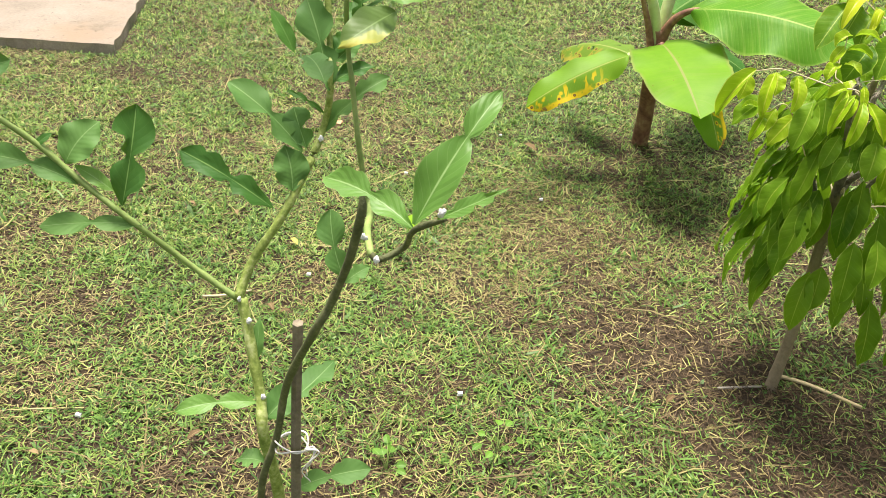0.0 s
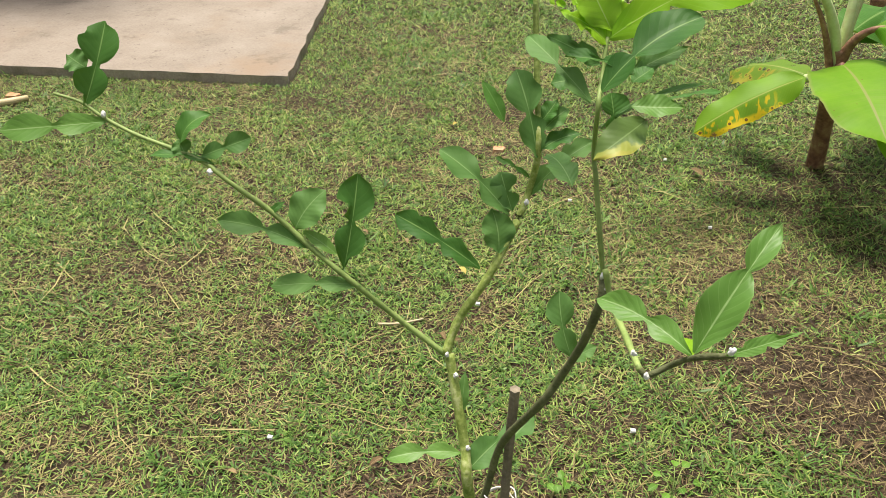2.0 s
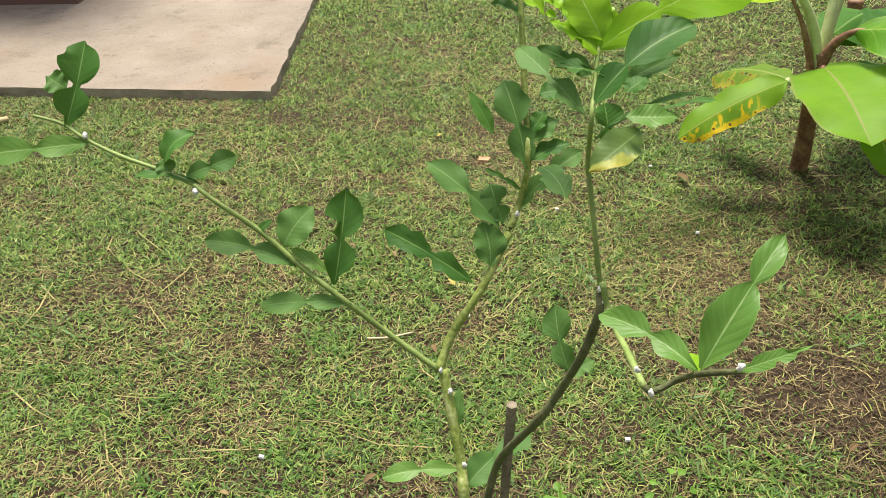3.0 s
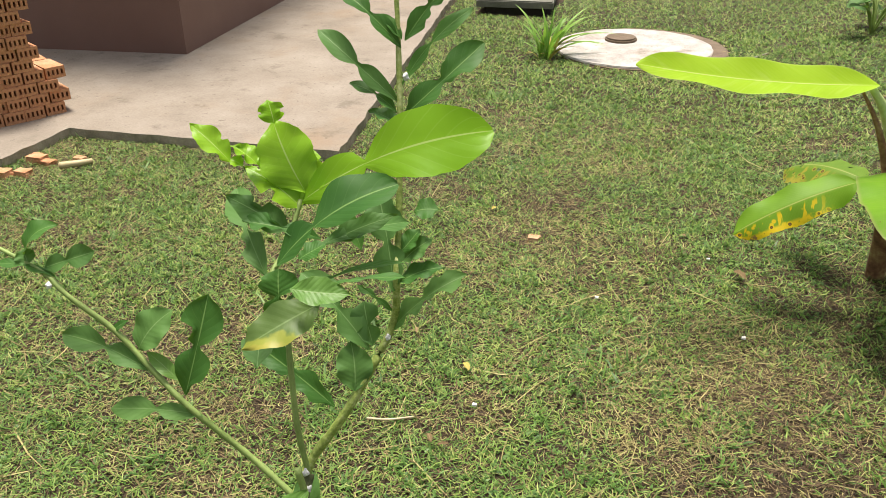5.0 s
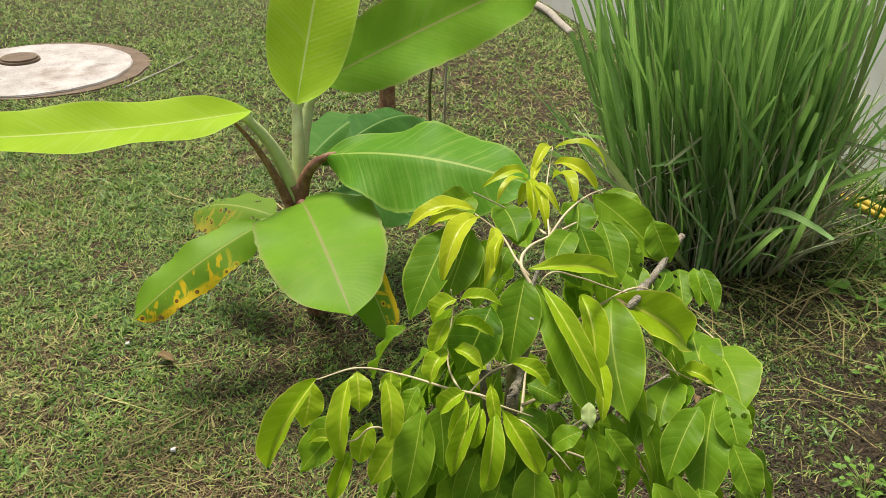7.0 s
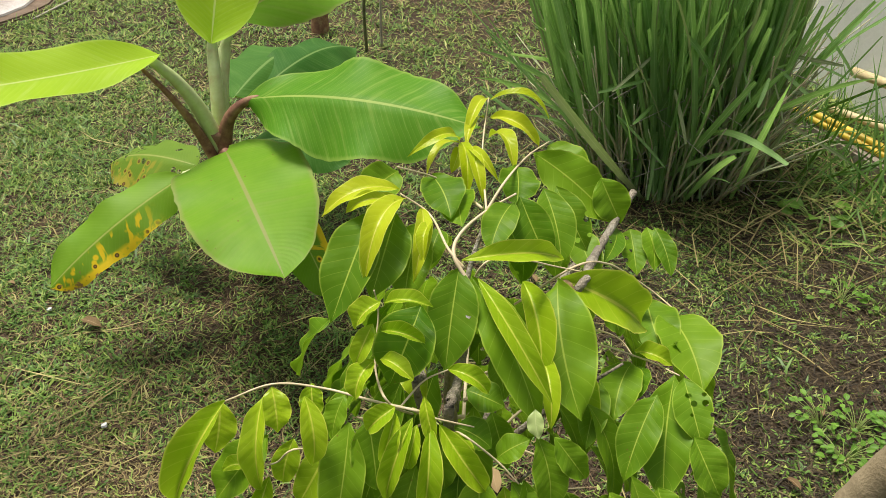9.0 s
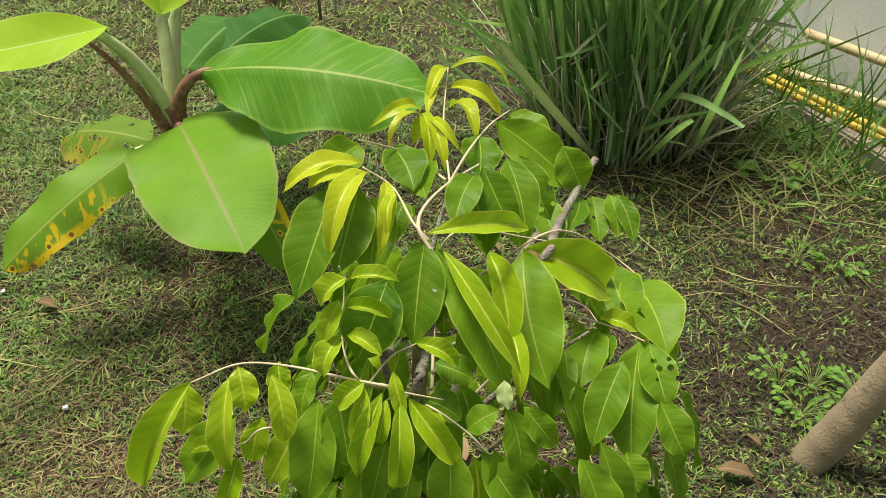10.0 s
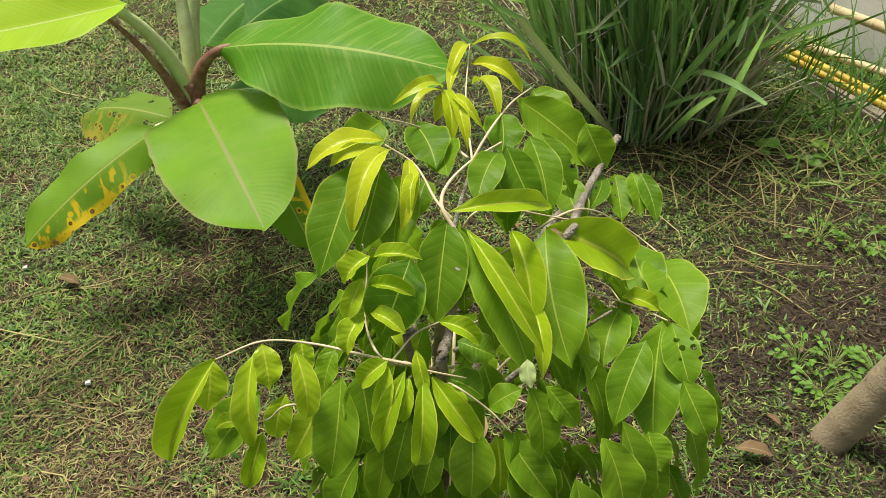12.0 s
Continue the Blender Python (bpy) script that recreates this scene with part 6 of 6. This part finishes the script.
    lf(t, (1.122, 1.610, 0.833), (1.153, 1.570, 0.770), 0.037, M_SAP, (-0.19, -0.39, 0.90), 0.11, 0.39, 101)
    lf(t, (1.107, 1.716, 0.933), (1.108, 1.678, 0.890), 0.034, M_SAP, (-0.10, -0.53, 0.84), 0.05, 0.39, 102)
    lf(t, (1.004, 1.757, 0.932), (1.013, 1.703, 0.893), 0.035, M_SAP_MID, (-0.14, -0.54, 0.83), 0.10, 0.24, 103)
    lf(t, (1.037, 1.764, 0.971), (1.037, 1.728, 0.927), 0.031, M_SAP, (-0.29, -0.30, 0.91), 0.10, 0.35, 104)
    lf(t, (0.927, 1.748, 0.893), (0.902, 1.723, 0.848), 0.032, M_SAP, (-0.28, -0.31, 0.91), 0.09, 0.35, 105)
    lf(t, (1.297, 1.804, 0.921), (1.323, 1.772, 0.857), 0.053, M_SAP, (-0.04, -0.50, 0.86), 0.04, 0.40, 106)
    lf(t, (1.346, 1.961, 0.917), (1.337, 1.869, 0.885), 0.052, M_SAP, (-0.16, -0.53, 0.83), 0.05, 0.16, 107)
    lf(t, (1.194, 1.901, 0.989), (1.204, 1.846, 0.956), 0.041, M_SAP, (-0.39, -0.48, 0.78), 0.11, 0.32, 108)
    lf(t, (1.088, 1.858, 1.032), (1.058, 1.820, 1.003), 0.040, M_SAP, (-0.42, -0.49, 0.76), 0.11, 0.30, 109)
    lf(t, (1.232, 1.785, 0.968), (1.239, 1.761, 0.957), 0.012, M_LITTER, (-0.31, -0.47, 0.83), 0.05, 0.19, 110)
    lf(t, (1.116, 1.612, 0.934), (1.112, 1.590, 0.910), 0.020, M_SAP_PALE, (-0.42, -0.51, 0.75), 0.07, 0.37, 111)
    rnd = random.Random(21)
    for k in range(190):
        a, r = rnd.uniform(0, 2 * math.pi), 0.07 + 0.24 * math.sqrt(rnd.random())
        r *= 0.58 if math.cos(a) < -0.2 else 1
        z = rnd.uniform(0.44, 0.9) - 0.25 * max(0, r - 0.2)
        p = Vector((1.12 + r * 1.15 * math.cos(a), 1.82 + r * math.sin(a), z))
        q = p + Vector((0.05 * math.cos(a), 0.05 * math.sin(a), -rnd.uniform(0.1, 0.17)))
        lf(t, p, q, rnd.uniform(0.042, 0.066), rnd.choice((M_SAP, M_SAP, M_SAP, M_SAP_HOLED)), (math.cos(a), math.sin(a), 0.5), rnd.uniform(0.05, 0.12), rnd.uniform(0.15, 0.4), 300 + k)
    for k in range(14):
        a = 2.4 * k
        p = Vector((1.09, 1.77, 0.42 + 0.03 * k))
        q = Vector((1.12 + 0.17 * math.cos(a), 1.8 + 0.16 * math.sin(a), 0.5 + 0.026 * k))
        stick(t, "twig", [p, p.lerp(q, 0.5) + Vector((0, 0, 0.02)), q], 0.003, 0.0012, M_TWIG)


citrus()
sapling()


# ---- stake, litter and small things ----
def stake():
    t = thing("stake", (-0.05, 0.66, 0), "weathered wooden stake beside the citrus, tied with white string", "stake")
    v, f = tube([(-0.055, 0.66, -0.05), (-0.05, 0.65, 0.4), (-0.044, 0.642, 0.77), (-0.036, 0.632, 0.972)], 0.0075, 0.0066, 6, 6, 0.1)
    solid("post", v, f, M_STAKE, t, "", None, False)
    for z, turn in ((0.772, 0.0), (0.765, 1.1)):
        ring = [(-0.05 + 0.021 * math.cos(a + turn), 0.646 + 0.017 * math.sin(a + turn), z + 0.006 * math.sin(2 * a)) for a in [2 * math.pi * k / 10 for k in range(11)]]
        v, f = tube(ring, 0.0011, 0.0011, 5, 3)
        solid("string", v, f, M_STRING, t, "white string tie")
    for k in range(3):
        p = Vector((-0.032, 0.636, 0.77))
        v, f = tube([p, p + Vector((0.012 + 0.004 * k, -0.004 * k, 0.006)), p + Vector((0.01 - 0.006 * k, -0.008, -0.012 - 0.008 * k)), p + Vector((0.004 * k, -0.006, -0.03 - 0.01 * k))], 0.001, 0.0008, 5, 4)
        solid("string", v, f, M_STRING, t, "loose white string end")


stake()


def strap_plant():
    c = Vector((-1.02, 6.28, 0))
    t = thing("strap_leaf_plant", c, "tuft of strap-leaved plant, green with yellowed outer leaves", "plant")
    rnd = random.Random(5)
    for k in range(44):
        a = rnd.uniform(0, 6.28)
        old = k % 4 == 0
        b = c + Vector((rnd.uniform(-0.05, 0.05), rnd.uniform(-0.05, 0.05), 0))
        reach = rnd.uniform(0.12, 0.42) * (0.6 if old else 1)
        tip = b + Vector((math.cos(a) * reach + 0.1, math.sin(a) * reach * 0.7, rnd.uniform(0.12, 0.42) * (0.5 if old else 1)))
        leaf(t, b, tip, rnd.uniform(0.018, 0.03), M_SPIDER_OLD if old else M_SPIDER, (-math.cos(a), -math.sin(a), 1.2), bow=0.12, fold=0.3, profile=POINTED, along=8, half=1, hang=0.1, seed=k)


strap_plant()


def broadleaf(name, at, count, spread, rise, size, material, label, category, seed, stem=M_STEM_GREEN, group=""):
    """A low plant: leaf stalks from one foot, each with a blade."""
    c = Vector(at)
    t = thing(name, c, label, category, group)
    rnd = random.Random(seed)
    for k in range(count):
        a = rnd.uniform(0, 6.28)
        p = c + Vector((math.cos(a) * spread * rnd.uniform(0.2, 1), math.sin(a) * spread * rnd.uniform(0.2, 1), rise * rnd.uniform(0.35, 1)))
        v, f = tube([c + Vector((0, 0, -0.005)), c.lerp(p, 0.5) + Vector((0, 0, rise * 0.15)), p], size * 0.05, size * 0.03, 5, 3)
        solid("stalk", v, f, stem, t)
        q = p + Vector((math.cos(a), math.sin(a), rnd.uniform(-0.35, 0.3))) * size * rnd.uniform(0.7, 1.2)
        leaf(t, p, q, size * rnd.uniform(0.55, 0.8), material, (rnd.uniform(-0.4, 0.4), -0.35, 1), bow=0.08, fold=0.25, along=8, half=2, seed=seed * 50 + k)
    return t


broadleaf("weed", (0.245, 1.13, 0), 3, 0.03, 0.05, 0.05, M_CITRUS_PALE, "broad-leaved green weed beside the citrus", "weed", 77, M_STEM_GREEN, "weeds")
broadleaf("garden_plant", (1.36, 7.71, 0), 16, 0.22, 0.4, 0.2, M_CITRUS_DULL, "low broad-leaved grey-green garden plant", "plant", 3)
broadleaf("shrub", (2.7, 8.45, 0), 46, 0.5, 0.9, 0.2, M_CITRUS, "dark green shrub by the boundary wall", "shrub", 4, M_STEM_DARK)
for at, n, s, size in (((2.21, 2.03, 0), 34, 0.09, 0.022), ((2.24, 2.15, 0), 28, 0.08, 0.02), ((2.39, 2.02, 0), 34, 0.1, 0.022), ((2.31, 2.1, 0), 28, 0.09, 0.02), ((2.75, 2.49, 0), 24, 0.1, 0.024), ((2.66, 2.56, 0), 20, 0.09, 0.022), ((2.9, 3.0, 0), 9, 0.1, 0.06), ((0.03, 1.32, 0), 7, 0.05, 0.03), ((0.3, 1.42, 0), 7, 0.06, 0.03)):
    broadleaf("weed", at, n, s, 0.055, size, M_WEED_LEAF, "bright green broad-leaved weed in the grass", "weed", int(at[0] * 100 + at[1] * 10), M_STEM_GREEN, "weeds")


def tied_up(name, points, r0, r1, material, label, category, seg=8, hollow=0.0, knots=0.06, group=""):
    v, f = tube(points, r0, r1, seg, 6, knots, hollow)
    ob = solid(name, v, f, material)
    return tagged(ob, label, category, group)


def bamboo(points, r, material, label, group):
    t = thing("bamboo_pole", points[0], label, "pole", group)
    a, b = Vector(points[0]), Vector(points[-1])
    v, f = tube([b, b.lerp(a, 0.5), a], r * 0.95, r, 12, 8, 0.02, 0.72)
    solid("cane", v, f, material, t)
    n = int((b - a).length / 0.28)
    for k in range(1, n):
        p = a.lerp(b, (k + 0.15 * math.sin(k * 5)) / n)
        d = (b - a).normalized() * 0.006
        v, f = tube([p - d, p, p + d], r * 1.06, r * 1.06, 12, 2)
        solid("node_ring", v, f, material, t)


bamboo([(3.555, 3.616, 0.24), (3.575, 1.6, 0.42)], 0.02, M_BAMBOO, "pale cut hollow bamboo pole propped along the wall", "bamboo poles")
bamboo([(3.42, 3.55, 0.118), (3.59, 2.65, 0.18)], 0.016, M_BAMBOO, "pale cut bamboo pole lying on the footing", "bamboo poles")
for x0, x1, y0, z in ((3.32, 3.54, 3.66, 0.083), (3.35, 3.567, 3.6, 0.083), (3.335, 3.553, 3.63, 0.105)):
    bamboo([(x0, y0, z), (x1, 1.75, z + 0.002)], 0.0145, M_YELLOW, "yellow bamboo pole lying beside the wall footing", "yellow poles")

tied_up("fallen_branch", [(3.40, 8.3, 0.03), (3.46, 7.65, 0.045), (3.42, 7.2, 0.035), (3.38, 6.85, 0.03)], 0.035, 0.03, M_DEADWOOD, "grey fallen branch lying by the boundary wall", "branch")
tied_up("tree_stump", [(1.64, 5.46, -0.02), (1.645, 5.46, 0.1), (1.64, 5.45, 0.2)], 0.05, 0.045, M_PSEUDO, "short brown cut stump in the lawn", "stump", 12)
tied_up("thin_stem", [(1.81, 5.1, -0.02), (1.805, 5.1, 0.25), (1.84, 5.12, 0.5), (1.83, 5.1, 0.8)], 0.009, 0.006, M_STEM_DARK, "thin dark leafless stem standing in the lawn", "stem")
tied_up("thin_stem", [(1.9, 5.14, -0.02), (1.905, 5.14, 0.3), (1.93, 5.15, 0.7)], 0.007, 0.004, M_DEADWOOD, "thin pale dry stem standing in the lawn", "stem")
tied_up("fallen_twig", [(0.15, 6.18, 0.012), (0.38, 6.5, 0.02), (0.57, 6.84, 0.014)], 0.007, 0.004, M_DEADWOOD, "thin dry twig on the lawn", "twig")
tied_up("cane", [(1.10, 1.815, 0.012), (1.2, 1.77, 0.018), (1.33, 1.7, 0.01)], 0.0065, 0.005, M_BAMBOO, "dry pale cane on the ground beside the sapling", "cane")
tied_up("cane", [(0.93, 1.73, 0.01), (1.06, 1.75, 0.014)], 0.004, 0.003, M_DEADWOOD, "short dry twig on the ground beside the sapling", "cane")
tied_up("fallen_stick", [(-2.98, 3.37, 0.02), (-2.9, 3.42, 0.025), (-2.86, 3.48, 0.02)], 0.02, 0.016, M_BAMBOO, "short pale stick lying by the paving", "stick")
tied_up("fallen_stalk", [(-0.6, 1.95, 0.012), (-0.53, 1.955, 0.02), (-0.46, 2.0, 0.014)], 0.004, 0.003, M_TWIG, "dry tan plant stalk on the lawn", "stalk")


def wall_grass():
    t = thing("tall_grass", (3.25, 3.3, 0), "thin dark tall grass stems along the wall footing", "grass")
    rnd = random.Random(17)
    for k in range(190):
        p = Vector((rnd.uniform(3.0, 3.38), rnd.uniform(2.4, 3.9), 0))
        q = p + Vector((rnd.gauss(0.05, 0.16), rnd.gauss(-0.05, 0.2), rnd.uniform(0.1, 0.6)))
        leaf(t, p, q, rnd.uniform(0.004, 0.012), M_CITRUS if k % 3 else M_LEMON, (rnd.uniform(-1, 1), -1, 0.6), "blade", bow=0.1, fold=0.2, profile=POINTED, along=7, half=1, hang=rnd.uniform(0, 0.15), seed=k)


wall_grass()


def chunk(at, size, material, name, label, category, seed, group=""):
    bm = bmesh.new()
    bmesh.ops.create_cube(bm, size=1.0)
    bmesh.ops.subdivide_edges(bm, edges=bm.edges[:], cuts=3, use_grid_fill=True)
    for v in bm.verts:
        k = 1 + 0.3 * noise.noise(v.co * 1.9 + Vector((seed, 0, 0)))
        v.co = Vector(at) + Vector((v.co.x * size[0] * k, v.co.y * size[1] * k, v.co.z * size[2] * k + size[2] * 0.42))
    tagged(part(name, bm, material, None), label, category, group)


chunk((-0.395, 3.29, 0), (0.048, 0.036, 0.026), M_BRICK, "brick_fragment", "small broken piece of orange brick in the grass", "brick", 1, "brick pieces")
for k, (x, y, s) in enumerate(((-3.17, 3.42, 0.1), (-3.1, 3.24, 0.08), (-2.96, 3.5, 0.06), (-3.08, 3.4, 0.07), (-3.2, 3.2, 0.09), (-3.0, 2.85, 0.07))):
    chunk((x, y, 0), (s, s * 0.7, s * 0.45), M_BRICK, "brick_fragment", "broken orange brick piece in the grass by the paving", "brick", k + 2, "brick pieces")
for k, (x, y) in enumerate(((0.2, 1.6), (-0.75, 1.4), (0.48, 2.74), (-0.3, 2.1), (-0.05, 2.86), (0.33, 3.3))):
    chunk((x, y, 0.02), (0.013, 0.01, 0.007), M_FLUFF, "paper_scrap", "small white scrap of litter in the grass", "litter", k + 20, "litter")

chunk((-2.680, 9.201, 0.0), (0.14, 0.09, 0.03), M_BLUE, "plastic_scrap", "crumpled blue plastic scrap beside the drain cover", "litter", 41)


def litter_leaves():
    rnd = random.Random(31)
    for k in range(40):
        x, y = rnd.uniform(-1.2, 3.0), rnd.uniform(1.2, 4.4)
        if k < 4:
            x, y = ((0.48, 3.15), (1.35, 2.2), (2.0, 2.6), (1.956, 1.906))[k]
        a, s = rnd.uniform(0, 6.28), rnd.uniform(0.02, 0.045) * (2.0 if k < 4 else 1)
        b = Vector((x, y, 0.03))
        v, f, uv = blade(b, b + Vector((math.cos(a), math.sin(a), 0.1)) * s, s * 0.45, (0, 0, 1), bow=0.12, fold=0.4, ripple=0.08, along=8, half=2, seed=k)
        ob = solid("fallen_leaf", v, f, M_LITTER if k % 9 != 5 else M_SPIDER_OLD, None, "", uv)
        tagged(ob, "dry curled brown leaf lying on the lawn" if k % 9 != 5 else "yellowed leaf lying on the lawn", "leaf", "fallen leaves")


litter_leaves()
